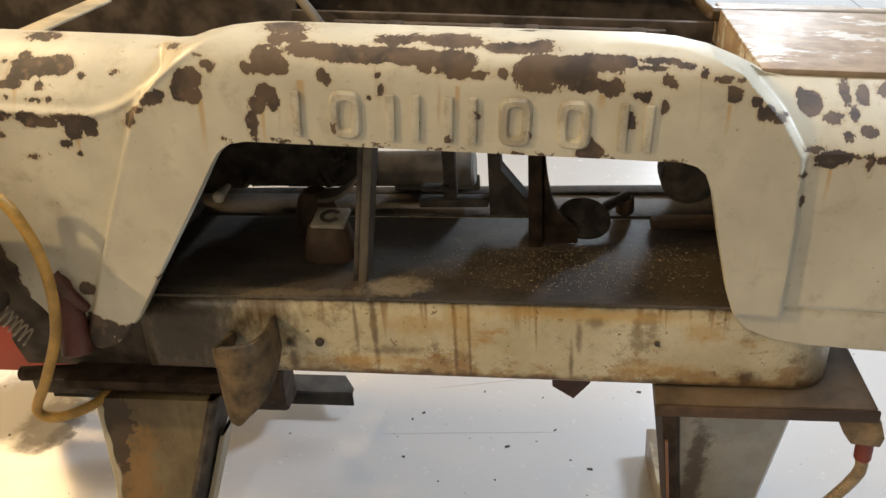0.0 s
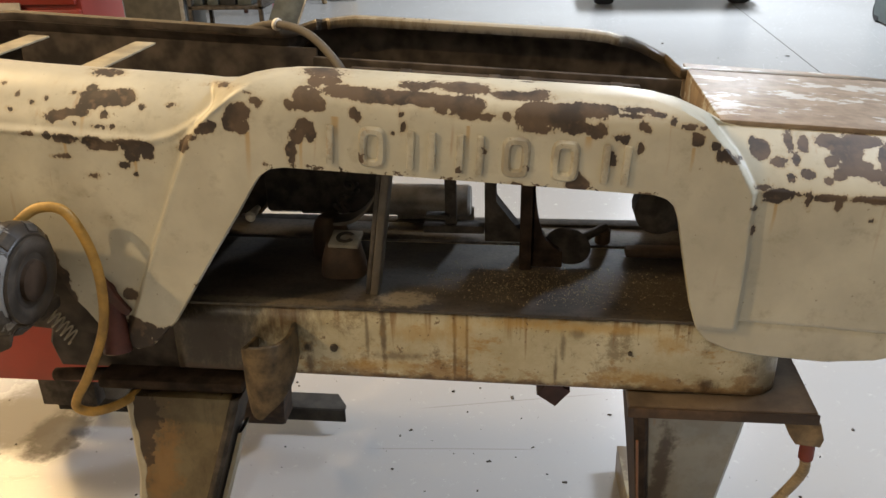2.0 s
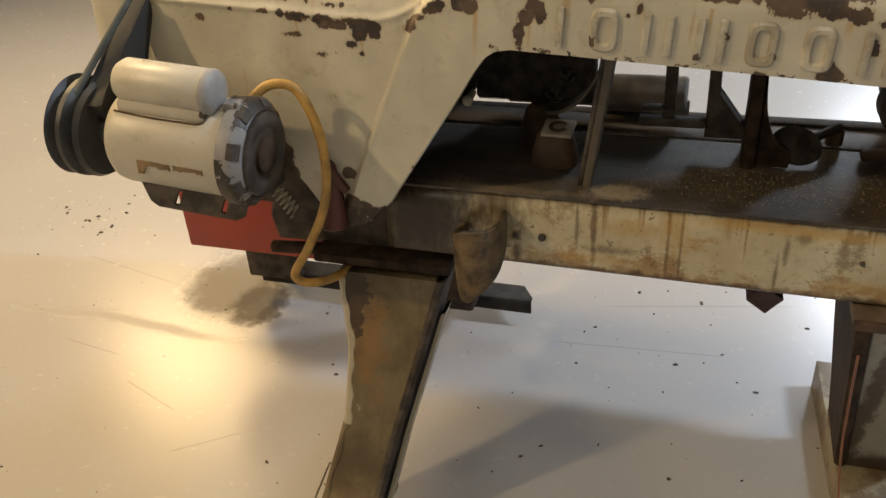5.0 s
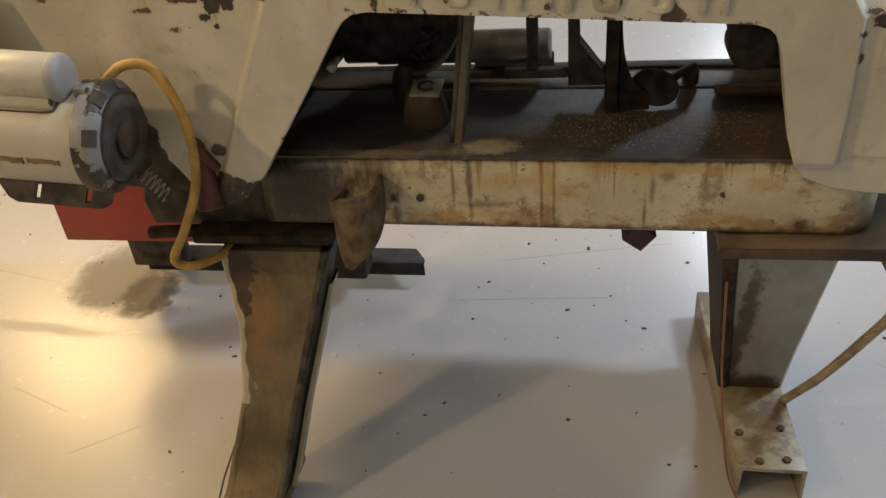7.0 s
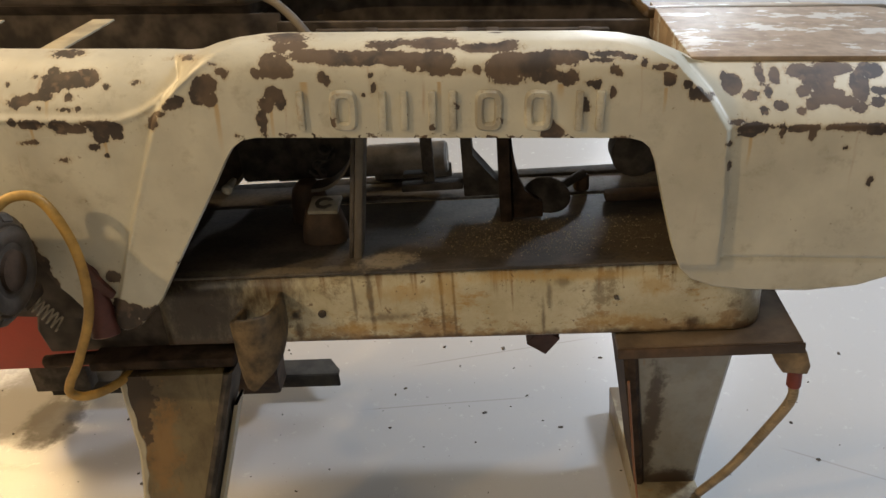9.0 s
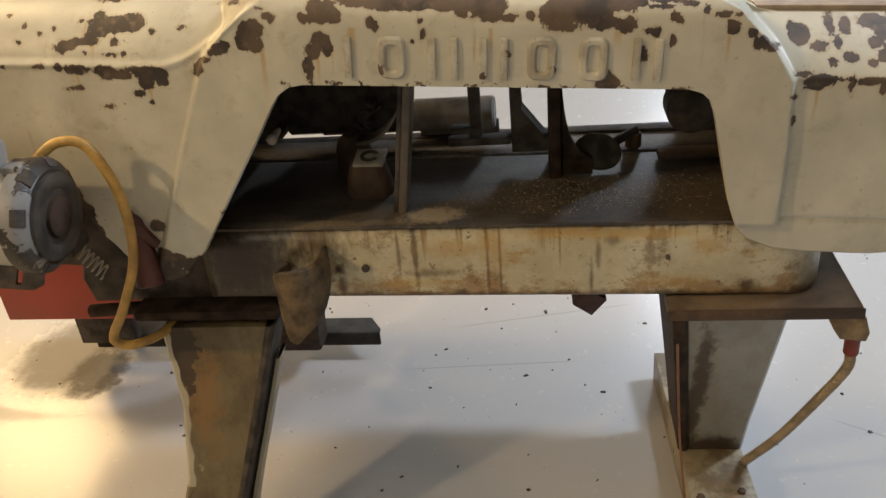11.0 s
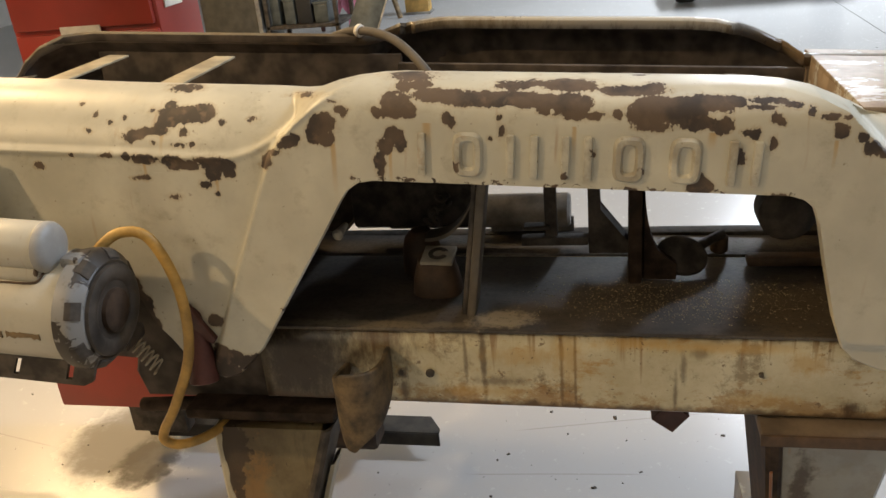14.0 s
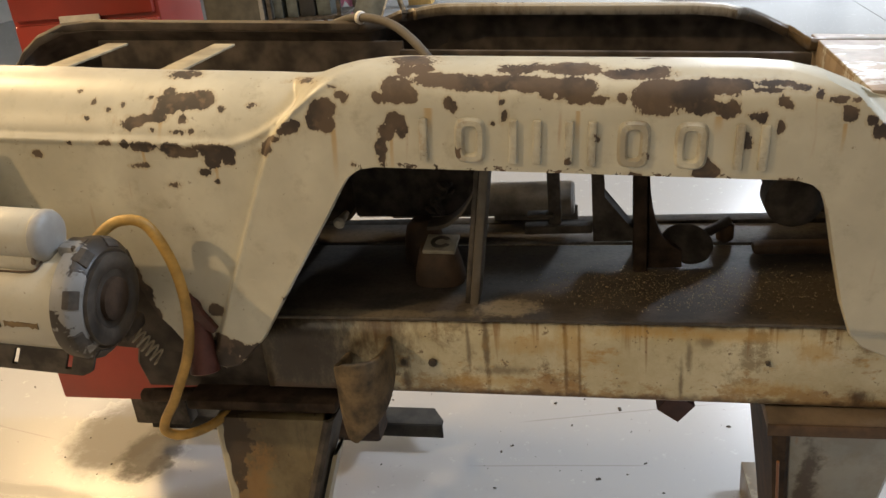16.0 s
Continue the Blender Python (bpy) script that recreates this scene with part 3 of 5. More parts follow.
def floor_material():
    """Painted concrete: cloudy, scuffed, with an oil stain and a wider brown patch below the drive end."""
    k = Mat("painted_concrete")
    broad, fine = k.noise(0.8, 2), k.noise(70.0, 4)
    c = k.mix(k.ramp(broad, 0.3, 0.7), (0.385, 0.38, 0.37), (0.41, 0.405, 0.395))
    c = k.mix(k.math("MULTIPLY", k.ramp(fine, 0.62, 0.75), 0.12), c, (0.25, 0.23, 0.20))
    scuffed = k.ramp(k.noise(26.0, 7, 0.75), 0.58, 0.70)
    c = k.mix(k.math("MULTIPLY", scuffed, 0.12), c, (0.24, 0.21, 0.16))
    wob = k.vec("ADD", k.coord, k.vec("MULTIPLY", k.vec("SUBTRACT", k.node("ShaderNodeTexNoise", Vector=k.coord, Scale=4.0, Detail=6.0).outputs["Color"], (0.5, 0.5, 0.5)), (0.12, 0.12, 0.0)))
    dull = None
    for u, v, ru, rv, amount, tone in ((-1.34, 0.74, 0.17, 0.20, 0.75, (0.17, 0.145, 0.105)), (-1.21, 0.66, 0.10, 0.13, 0.85, (0.075, 0.062, 0.047)), (-1.16, 0.60, 0.045, 0.05, 0.7, (0.04, 0.033, 0.026)), (-1.60, 0.455, 0.40, 0.026, 0.25, (0.20, 0.17, 0.12))):
        d = k.vec("LENGTH", k.vec("MULTIPLY", k.vec("SUBTRACT", wob, (u, v, 0)), (1 / ru, 1 / rv, 0)), (0, 0, 0))
        d = k.math("ADD", d, k.math("MULTIPLY", k.math("SUBTRACT", k.noise(16.0, 8, 0.7), 0.5), 1.3))
        cover = k.math("MULTIPLY", k.ramp(d, 1.15, 0.6), amount)
        c = k.mix(cover, c, tone)
        dull = cover if dull is None else k.math("MAXIMUM", dull, cover)
    # Thin scratches of trolley wheels and dragged stock: (x, y, heading, length).
    for n, (u, v, turn, run) in enumerate(((-1.75, 0.73, -13, 0.24), (-1.30, 0.175, -21, 0.12), (-1.60, 0.325, -8, 0.12), (-1.05, 0.05, 35, 0.10), (0.1, 0.9, 12, 0.3), (0.95, 0.35, -30, 0.2), (-0.05, 0.66, 4, 0.25))):
        a, b = math.cos(radians(turn)), math.sin(radians(turn))
        way = k.vec("SUBTRACT", k.vec("ADD", k.coord, k.vec("MULTIPLY", k.vec("SUBTRACT", wob, k.coord), (0.06, 0.06, 0))), (u, v, 0))
        near = k.math("ABSOLUTE", k.vec("DOT_PRODUCT", way, (-b, a, 0)))
        ends = k.math("ABSOLUTE", k.vec("DOT_PRODUCT", way, (a, b, 0)))
        c = k.mix(k.math("MULTIPLY", k.math("MULTIPLY", k.ramp(near, 0.0035, 0.001), k.ramp(ends, run, run * 0.7)), 0.3), c, (0.15, 0.125, 0.09))
    fleck = k.ramp(k.noise(150.0, 3, 0.5), 0.73, 0.77)
    c = k.mix(k.math("MULTIPLY", fleck, 0.6), c, (0.12, 0.10, 0.08))
    rough = k.lerp(dull, 0.26, 0.75)
    rough = k.math("ADD", rough, k.math("MULTIPLY", scuffed, 0.05))
    return k.finish(c, rough, 0.0, fine, 0.06, 0.001)


M_FLOOR = floor_material()
M_WALL = plain("workshop_wall", (0.64, 0.62, 0.58), 0.8, 0.0, 0.12, scale=2)
M_CEIL = plain("workshop_ceiling", (0.70, 0.70, 0.68), 0.9, 0.0, 0.1, scale=1.5)


# ---- mesh helpers ----
def mesh_of(bm, name, material, smooth=True):
    me = bpy.data.meshes.new(name)
    bmesh.ops.recalc_face_normals(bm, faces=bm.faces[:])
    bm.to_mesh(me)
    bm.free()
    me.materials.append(material)
    if smooth:
        for poly in me.polygons:
            poly.use_smooth = True
        me.set_sharp_from_angle(angle=radians(38))
    return me


def part(name, bm, material, parent=None, label="", smooth=True):
    ob = new(name, mesh_of(bm, name, material, smooth))
    ob.parent = parent
    if label:
        tagged(ob, label)
    return ob


def thing(name, place, label, category, group="", kind="", turn=(0, 0, 0)):
    ob = new(name)
    ob.empty_display_size = 0.05
    ob.matrix_world = pose(*place, *turn)
    return tagged(ob, label, category, group, kind)


def box(lo, hi, bevel=0.004, segments=2, bm=None, m=None):
    bm = bm or bmesh.new()
    made = bmesh.ops.create_cube(bm, size=1.0)["verts"]
    size = [b - a for a, b in zip(lo, hi)]
    mid = [(a + b) / 2 for a, b in zip(lo, hi)]
    bmesh.ops.transform(bm, matrix=Matrix.Translation(mid) @ Matrix.Diagonal((*size, 1)), verts=made)
    if bevel:
        edges = list({e for v in made for e in v.link_edges})
        got = bmesh.ops.bevel(bm, geom=edges, offset=min(bevel, 0.45 * min(size)), segments=segments, affect="EDGES", profile=0.5)
        made = list({v for f in got["faces"] for v in f.verts} | {v for v in made if v.is_valid})
    if m is not None:
        bmesh.ops.transform(bm, matrix=m, verts=made)
    return bm


def lathe(profile, steps=32, axis="x", m=None, bm=None):
    """Turns (along, radius) rows round an axis."""
    bm = bm or bmesh.new()
    rings = []
    for along, r in profile:
        ring = []
        for n in range(steps):
            a = 2 * math.pi * n / steps
            c, s = r * math.cos(a), r * math.sin(a)
            ring.append(bm.verts.new({"x": (along, c, s), "y": (c, along, s), "z": (c, s, along)}[axis]))
        rings.append(ring)
    for a, b in zip(rings, rings[1:]):
        for n in range(steps):
            bm.faces.new((a[n], a[(n + 1) % steps], b[(n + 1) % steps], b[n]))
    bm.faces.new(rings[0])
    bm.faces.new(rings[-1][::-1])
    if m is not None:
        bmesh.ops.transform(bm, matrix=m, verts=[v for ring in rings for v in ring])
    return bm


def rod(a, b, r, steps=16, bm=None):
    a, b = Vector(a), Vector(b)
    m = Matrix.Translation(a) @ (b - a).to_track_quat("Z", "Y").to_matrix().to_4x4()
    h = (b - a).length
    c = min(r * 0.25, h * 0.2)
    return lathe([(0, r - c), (c, r), (h - c, r), (h, r - c)], steps, "z", m, bm)


def prism(outline, lo, hi, axis="y", bevel=0.0, bm=None):
    """A flat outline of (a, b) drawn out along an axis: y takes (x, z), z takes (x, y), x takes (y, z)."""
    bm = bm or bmesh.new()
    put = {"y": lambda p, h: (p[0], h, p[1]), "z": lambda p, h: (p[0], p[1], h), "x": lambda p, h: (h, p[0], p[1])}[axis]
    a = [bm.verts.new(put(p, lo)) for p in outline]
    b = [bm.verts.new(put(p, hi)) for p in outline]
    n = len(a)
    bm.faces.new(a)
    bm.faces.new(b[::-1])
    for i in range(n):
        bm.faces.new((a[i], b[i], b[(i + 1) % n], a[(i + 1) % n]))
    if bevel:
        rim = [e for v in a + b for e in v.link_edges]
        bmesh.ops.bevel(bm, geom=list(set(rim)), offset=bevel, segments=2, affect="EDGES", profile=0.5)
    return bm


def loft(rows, bm=None):
    """Rows of (z, x0, x1, y0, y1)."""
    bm = bm or bmesh.new()
    rings = []
    for z, x0, x1, y0, y1 in rows:
        c = 0.007
        rings.append([bm.verts.new((x, y, z)) for x, y in ((x0 + c, y0), (x1 - c, y0), (x1, y0 + c), (x1, y1 - c), (x1 - c, y1), (x0 + c, y1), (x0, y1 - c), (x0, y0 + c))])
    for a, b in zip(rings, rings[1:]):
        for n in range(8):
            bm.faces.new((a[n], a[(n + 1) % 8], b[(n + 1) % 8], b[n]))
    bm.faces.new(rings[0])
    bm.faces.new(rings[-1])
    return bm


def spline(points, steps=8):
    """A smooth line through the points."""
    pts = [Vector(p) for p in points]
    pts = [2 * pts[0] - pts[1]] + pts + [2 * pts[-1] - pts[-2]]
    out = []
    for a, b, c, d in zip(pts, pts[1:], pts[2:], pts[3:]):
        for n in range(steps):
            t = n / steps
            out.append(0.5 * (2 * b + (c - a) * t + (2 * a - 5 * b + 4 * c - d) * t * t + (3 * b - a - 3 * c + d) * t**3))
    out.append(pts[-2])
    return out


def tube(points, r, steps=10, sides=12, ribs=0.0, pitch=0.007):
    line = spline(points, steps)
    if ribs:
        fine = []
        for a, b in zip(line, line[1:]):
            n = max(1, int((b - a).length / (pitch / 4)))
            fine += [a.lerp(b, i / n) for i in range(n)]
        line = fine + [line[-1]]
    bm, rings, run = bmesh.new(), [], 0.0
    up = Vector((0, 0, 1))
    for i, p in enumerate(line):
        way = (line[min(i + 1, len(line) - 1)] - line[max(i - 1, 0)]).normalized()
        side = way.cross(up)
        side = side.normalized() if side.length > 0.1 else way.cross(Vector((1, 0, 0))).normalized()
        over = side.cross(way)
        run += (p - line[i - 1]).length if i else 0
        rr = r + ribs * math.sin(2 * math.pi * run / pitch)
        rings.append([bm.verts.new(p + rr * (math.cos(t) * side + math.sin(t) * over)) for t in (2 * math.pi * n / sides for n in range(sides))])
        up = over
    for a, b in zip(rings, rings[1:]):
        for n in range(sides):
            bm.faces.new((a[n], a[(n + 1) % sides], b[(n + 1) % sides], b[n]))
    bm.faces.new(rings[0])
    bm.faces.new(rings[-1])
    return bm


def ease(x, a, b):
    """From 0 at a to 1 at b, smoothly."""
    t = min(1.0, max(0.0, (x - a) / (b - a)))
    return t * t * (3 - 2 * t)


def along_curve(x, knots):
    return float(np.interp(x, [k[0] for k in knots], [k[1] for k in knots]))


# ---- the place ----
FLOOR = part("floor", box((-9, -6, -0.15), (9, 14, 0), 0), M_FLOOR)
tagged(FLOOR, "pale grey painted concrete workshop floor, scuffed and oil-stained", "floor", kind="structure")
for name, lo, hi in (("wall_north", (-9.2, 14, 0), (9.2, 14.2, 4.2)), ("wall_south", (-9.2, -6.2, 0), (9.2, -6, 4.2)),
                     ("wall_west", (-9.2, -6, 0), (-9, 14, 4.2)), ("wall_east", (9, -6, 0), (9.2, 14, 4.2))):
    tagged(part(name, box(lo, hi, 0), M_WALL), "plain drab workshop wall", "wall", kind="structure")
tagged(part("ceiling", box((-9.2, -6.2, 4.2), (9.2, 14.2, 4.35), 0), M_CEIL), "plain drab workshop ceiling", "ceiling", kind="structure")

# ---- band saw ----
SAW = thing("band_saw", (0, 0, 0), "old cream horizontal metal-cutting band saw, paint badly chipped, on two pedestals", "band saw")
ARM = new("arm")
ARM.parent = SAW
ARM.matrix_basis = pose(0, 0, 1.035, 0, 3.7, 0)
tagged(ARM, "cream cast saw arm, paint worn to brown on its crown")

LOWER = [(-1.09, -0.06), (-1.03, -0.12), (-0.95, -0.155), (-0.72, -0.165), (-0.69, -0.186), (-0.652, -0.238), (-0.633, -0.281), (-0.610, -0.306), (-0.59, -0.335), (-0.56, -0.352), (-0.515, -0.366), (-0.490, -0.358), (-0.470, -0.338),
         (-0.44, -0.303), (-0.375, -0.190), (-0.320, -0.096), (-0.289, -0.040), (-0.275, -0.018), (-0.258, -0.005), (-0.234, 0.0),
         (0.345, 0.0), (0.364, -0.005), (0.377, -0.016), (0.388, -0.042), (0.405, -0.107), (0.428, -0.187), (0.440, -0.217),
         (0.450, -0.238), (0.468, -0.257), (0.507, -0.272), (0.56, -0.277), (0.662, -0.278), (0.742, -0.267), (0.80, -0.245), (0.90, -0.17), (0.96, -0.08)]
UPPER = [(-1.09, 0.03), (-1.075, 0.06), (-1.045, 0.088), (-1.0, 0.108), (-0.94, 0.113), (-0.36, 0.11), (-0.335, 0.113), (-0.305, 0.1247), (-0.27, 0.1341), (-0.23, 0.1403), (-0.2, 0.1419), (0.28, 0.1419), (0.33, 0.1387), (0.37, 0.1294), (0.41, 0.112), (0.45, 0.092), (0.48, 0.088), (0.92, 0.088), (0.96, 0.07)]
BAND_L = [(-0.38, -0.549), (-0.247, -0.498), (0.03, -0.392), (0.055, -0.378), (0.083, -0.350), (0.118, -0.305), (0.152, -0.25)]
BAND_R = [(-0.22, 0.508), (-0.10, 0.504), (0.014, 0.494), (0.058, 0.466), (0.10, 0.425), (0.118, 0.407), (0.143, 0.366), (0.152, 0.33)]


RIDGES = [[(-1.0, 0.026), (-0.83, 0.025), (-0.6, 0.024), (-0.50, 0.023), (-0.456, 0.024), (-0.425, 0.033), (-0.399, 0.047), (-0.362, 0.072), (-0.311, 0.112), (-0.28, 0.13)],
          [(-0.388, 0.056), (-0.400, 0.015), (-0.425, -0.055), (-0.465, -0.160), (-0.498, -0.247)]]


def ridge_height(u, w):
    """Low rounded ridges that are cast into the skin."""
    h = 0.0
    for line, top, half in zip(RIDGES, (0.0042, 0.0052), (0.0055, 0.0040)):
        near = 1.0
        for (a, b), (c, d) in zip(line, line[1:]):
            if u < min(a, c) - 0.03 or u > max(a, c) + 0.03:
                continue
            t = min(1.0, max(0.0, ((u - a) * (c - a) + (w - b) * (d - b)) / ((c - a) ** 2 + (d - b) ** 2)))
            near = min(near, math.hypot(u - a - t * (c - a), w - b - t * (d - b)))
        fade = ease(w, 0.135, 0.095) if line is RIDGES[0] else ease(w, -0.27, -0.20)
        h = max(h, top * math.exp(-((near / half) ** 2)) * fade)
    return h


def shell_y(u, w, sloped=False):
    """How far the shell's outer face lies behind its foremost face."""
    ridge = 0.022 if u < 0 else 0.014
    base = 0.016
    if w > ridge:
        top = 0.112 if u < 0 else 0.088
        t = min(1.0, (w - ridge) / (top - ridge))
        base = 0.016 + 0.095 * t if sloped else 0.016 + 0.022 * t + 0.082 * (1 - math.sqrt(max(0.0, 1 - t * t))) if u < 0 else 0.016 + 0.05 * t + 0.04 * t * t
    band = 0.0
    if w > 0.088:
        t = min(1.0, (w - 0.088) / 0.054)
        band = 0.060 * (1 - math.sqrt(max(0.0, 1 - t * t)))
    left, right = along_curve(w, BAND_L), along_curve(w, BAND_R)
    b = ease(u, left - 0.008 - 0.075 * ease(w, 0.075, 0.125), left + 0.006) * (1 - ease(u, right - 0.007, right + 0.006))
    if u > 0.45:
        base += 0.005 * math.exp(-(((w + 0.214) / 0.004) ** 2)) + 0.004 * (1 - ease(w, -0.222, -0.208))
    # A shallow lip where the foot of the right-hand limb meets the panel.
    b *= ease(w, -0.238, -0.216) if u > 0.38 else 1.0
    y = base + (band - base) * b
    end = max(0.0, (-0.93 - u) / 0.162)
    if end > 0:
        y += 0.17 * (1 - math.sqrt(max(0.0, 1 - min(1, end) ** 2)))
    return y


def arm_shell(mirror):
    us = list(np.arange(-1.09, 0.9601, 0.0060 if mirror else 0.0030))
    ss = [0, 0.01, 0.03] + list(np.linspace(0.06, 0.62, 16 if mirror else 64)) + list(np.linspace(0.63, 1.0, 24 if mirror else 50))
    bm, cols = bmesh.new(), []
    for u in us:
        lo, hi = along_curve(u, LOWER), along_curve(u, UPPER)
        if mirror:
            # The rear casting stands a little higher and falls away sooner.
            hi = along_curve(u + 0.040 * ease(u, 0.0, 0.2), UPPER) + (0.015 if u < -0.3 else 0.010)
        col = []
        # The lower edge turns inwards.
        rows = [(shell_y(u, lo) + 0.030, lo + 0.002), (shell_y(u, lo) + 0.012, lo - 0.001), (shell_y(u, lo) + 0.004, lo)]
        for s in ss[1:]:
            w = lo + s * (hi - lo)
            rows.append((shell_y(u, w, mirror) - (0.0 if mirror or u > -0.26 else ridge_height(u, w)), w))
        y1 = rows[-1][0]
        lip = y1 + (0.003 if u < -0.28 else 0.016) if mirror else max(0.122 - 0.026 * ease(u, -0.42, -0.22) * (1 - ease(u, 0.33, 0.45)), y1 + 0.010)
        rows += [(y1 + (lip - y1) * 0.5, hi + 0.0015), (lip, hi), (lip + 0.003, hi - 0.004), (lip + 0.002, hi - 0.02)]
        for y, w in rows:
            col.append(bm.verts.new((u, 0.585 - y if mirror else y, w)))
        cols.append(col)
    for a, b in zip(cols, cols[1:]):
        for n in range(len(a) - 1):
            bm.faces.new((a[n], a[n + 1], b[n + 1], b[n]) if not mirror else (a[n], b[n], b[n + 1], a[n + 1]))
    return bm


front = part("front_shell", arm_shell(False), M_ARM, ARM, "chipped cream front casting of the arm")
rear = part("rear_shell", arm_shell(True), M_REAR, ARM, "dark brown rear casting of the arm")


def lay_bare(ob):
    """Marks how far each point of the casting lies from the nearest bare place, in metres; inside it is negative."""
    me = ob.data
    co = np.empty(3 * len(me.vertices))
    me.vertices.foreach_get("co", co)
    co = co.reshape(-1, 3)
    u, w = co[:, 0], co[:, 2] + 0.27 * co[:, 1]

    def nearest(ellipses):
        best = np.full(len(u), 0.05)
        for a, b, ra, rb in ellipses:
            best = np.minimum(best, (np.hypot((u - a) / ra, (w - b) / rb) - 1) * min(ra, rb, 0.02))
        return best

    away = nearest(SHOULDER_CHIPS + FACE_CHIPS + CROWN_CHIPS + CROWN_CHIPS_RIGHT + TOP_RUBS + PANEL_CHIPS + PANEL_RIDGE_CHIPS + BACK_CHIPS + BACK_SPECKS + BACK_RIDGE_CHIPS + FOOT_CHIPS)
    away = np.maximum(away, -nearest(CROWN_KEPT))
    me.attributes.new("bare", "FLOAT", "POINT").data.foreach_set("value", away.astype(np.float32))


lay_bare(front)
for ob in (front, rear):
    mod = ob.modifiers.new("wall", "SOLIDIFY")
    mod.thickness, mod.offset = 0.007, -1.0
    ob.data.materials.append(M_INSIDE)
    mod.material_offset = 1


WEB = [((-0.93, 0.10, 0.004), (0.45, 0.43, 0.016)), ((-0.95, 0.490, -0.14), (-0.30, 0.500, 0.085)), ((-0.22, 0.440, 0.020), (0.36, 0.462, 0.062)), ((-0.30, 0.455, 0.0), (0.44, 0.468, 0.075))]
for lo, hi in WEB:
    part("web", box(lo, hi, 0.003), M_INSIDE, ARM, "dark oily web inside the arm")
for u in (-0.12, 0.06, 0.12, 0.30):
    part("rib", box((u, 0.415, 0.016), (u + 0.025, 0.456, 0.064), 0.003), M_INSIDE, ARM)


def end_cap():
    bm, cols = bmesh.new(), []
    for n in range(25):
        a = math.pi * n / 24
        y, u = 0.2925 - 0.125 * math.cos(a), -1.075 - 0.05 * math.sin(a)
        cols.append([bm.verts.new((u + d, y, w)) for d, w in ((0.02, -0.13), (0, -0.11), (0, 0.01), (0.006, 0.035), (0.025, 0.05))])
    for a, b in zip(cols, cols[1:]):
        for n in range(4):
            bm.faces.new((a[n], a[n + 1], b[n + 1], b[n]))
    return bm


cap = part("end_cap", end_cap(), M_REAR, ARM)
mod = cap.modifiers.new("wall", "SOLIDIFY")
mod.thickness = 0.008
part("end_cap", box((0.95, 0.05, -0.2), (0.962, 0.53, 0.085), 0.004), M_REAR, ARM)


def cover_plate():
    line = [(0.446, 0.108), (0.90, 0.108), (0.93, 0.14)]
    line += [(0.93 - 0.20 * (1 - math.cos(t)), 0.30 + 0.20 * math.sin(t)) for t in np.linspace(0, math.pi / 2, 10)]
    line += [(0.446, 0.515)]
    bm = prism(line, 0.088, 0.097, "z", 0.002)
    box((0.446, 0.112, 0.035), (0.456, 0.505, 0.089), 0.002, bm=bm)
    return bm


part("cover_plate", cover_plate(), M_COVER, ARM, "flat cover plate, brown with ragged white patches")

for u in (-0.86, -0.64):
    part("strut", box((u, 0.11, 0.096), (u + 0.042, 0.385, 0.100), 0.001), M_STRAP, ARM, "flat rusty strap across the open arm")

# Plain raised shapes stand in a row along the crown: oblongs and pairs of upright bars.
def raised_oblong(u, w=0.040, h=0.062, stroke=0.0105):
    bm = bmesh.new()

    def ring(r, y):
        pts = []
        for n in range(40):
            a = 2 * math.pi * n / 40
            ex, ez = abs(math.cos(a)) ** 0.55, abs(math.sin(a)) ** 0.45
            pts.append(bm.verts.new((u + math.copysign(ex, math.cos(a)) * (w / 2 - r), y, 0.0455 + math.copysign(ez, math.sin(a)) * (h / 2 - r))))
        return pts
    rings = [ring(-0.0025, 0.001), ring(0.0005, -0.0045), ring(0.002, -0.0065), ring(stroke - 0.002, -0.0065), ring(stroke, -0.0045), ring(stroke + 0.002, 0.001)]
    for a, b in zip(rings, rings[1:]):
        for n in range(40):
            bm.faces.new((a[n], a[(n + 1) % 40], b[(n + 1) % 40], b[n]))
    return bm


def raised_bar(u, w=0.0115, h=0.062):
    return box((u - w / 2, -0.0068, 0.0455 - h / 2), (u + w / 2, 0.004, 0.0455 + h / 2), 0.0025)


for u in (-0.092, 0.130, 0.2045):
    part("raised_oblong", raised_oblong(u), M_LETTER, front)
for u in (-0.158, -0.032, 0.001, 0.044, 0.075, 0.265, 0.296):
    part("raised_bar", raised_bar(u), M_LETTER, front)

# ---- bed and table ----
BED = new("bed")
BED.parent = SAW
BED.matrix_basis = pose(0, 0, 0.617, 0, 0.7, 0)
tagged(BED, "long cream steel bed, streaked with rust, dark oily table top")


def bed_front():
    bm = bmesh.new()
    xs = [-0.50, 0.54] + [0.54 + 0.06 * math.sin(t) for t in np.linspace(0.2, math.pi / 2, 8)]
    ys = [0.067, 0.067] + [0.067 + 0.06 * (1 - math.cos(t)) for t in np.linspace(0.2, math.pi / 2, 8)]
    xs, ys = xs + [0.60], ys + [0.46]
    xs = list(np.linspace(-0.50, 0.53, 60)) + xs[1:]
    ys = [0.067] * 60 + ys[1:]
    cols = [[bm.verts.new((x, y + dy, z)) for dy, z in ((0.025, 0.0), (0.004, 0.0), (0.0, 0.004), (0.0, 0.05), (0.0, 0.10), (0.0, 0.143))] for x, y in zip(xs, ys)]
    for a, b in zip(cols, cols[1:]):
        for n in range(5):
            bm.faces.new((a[n], a[n + 1], b[n + 1], b[n]))
    return bm


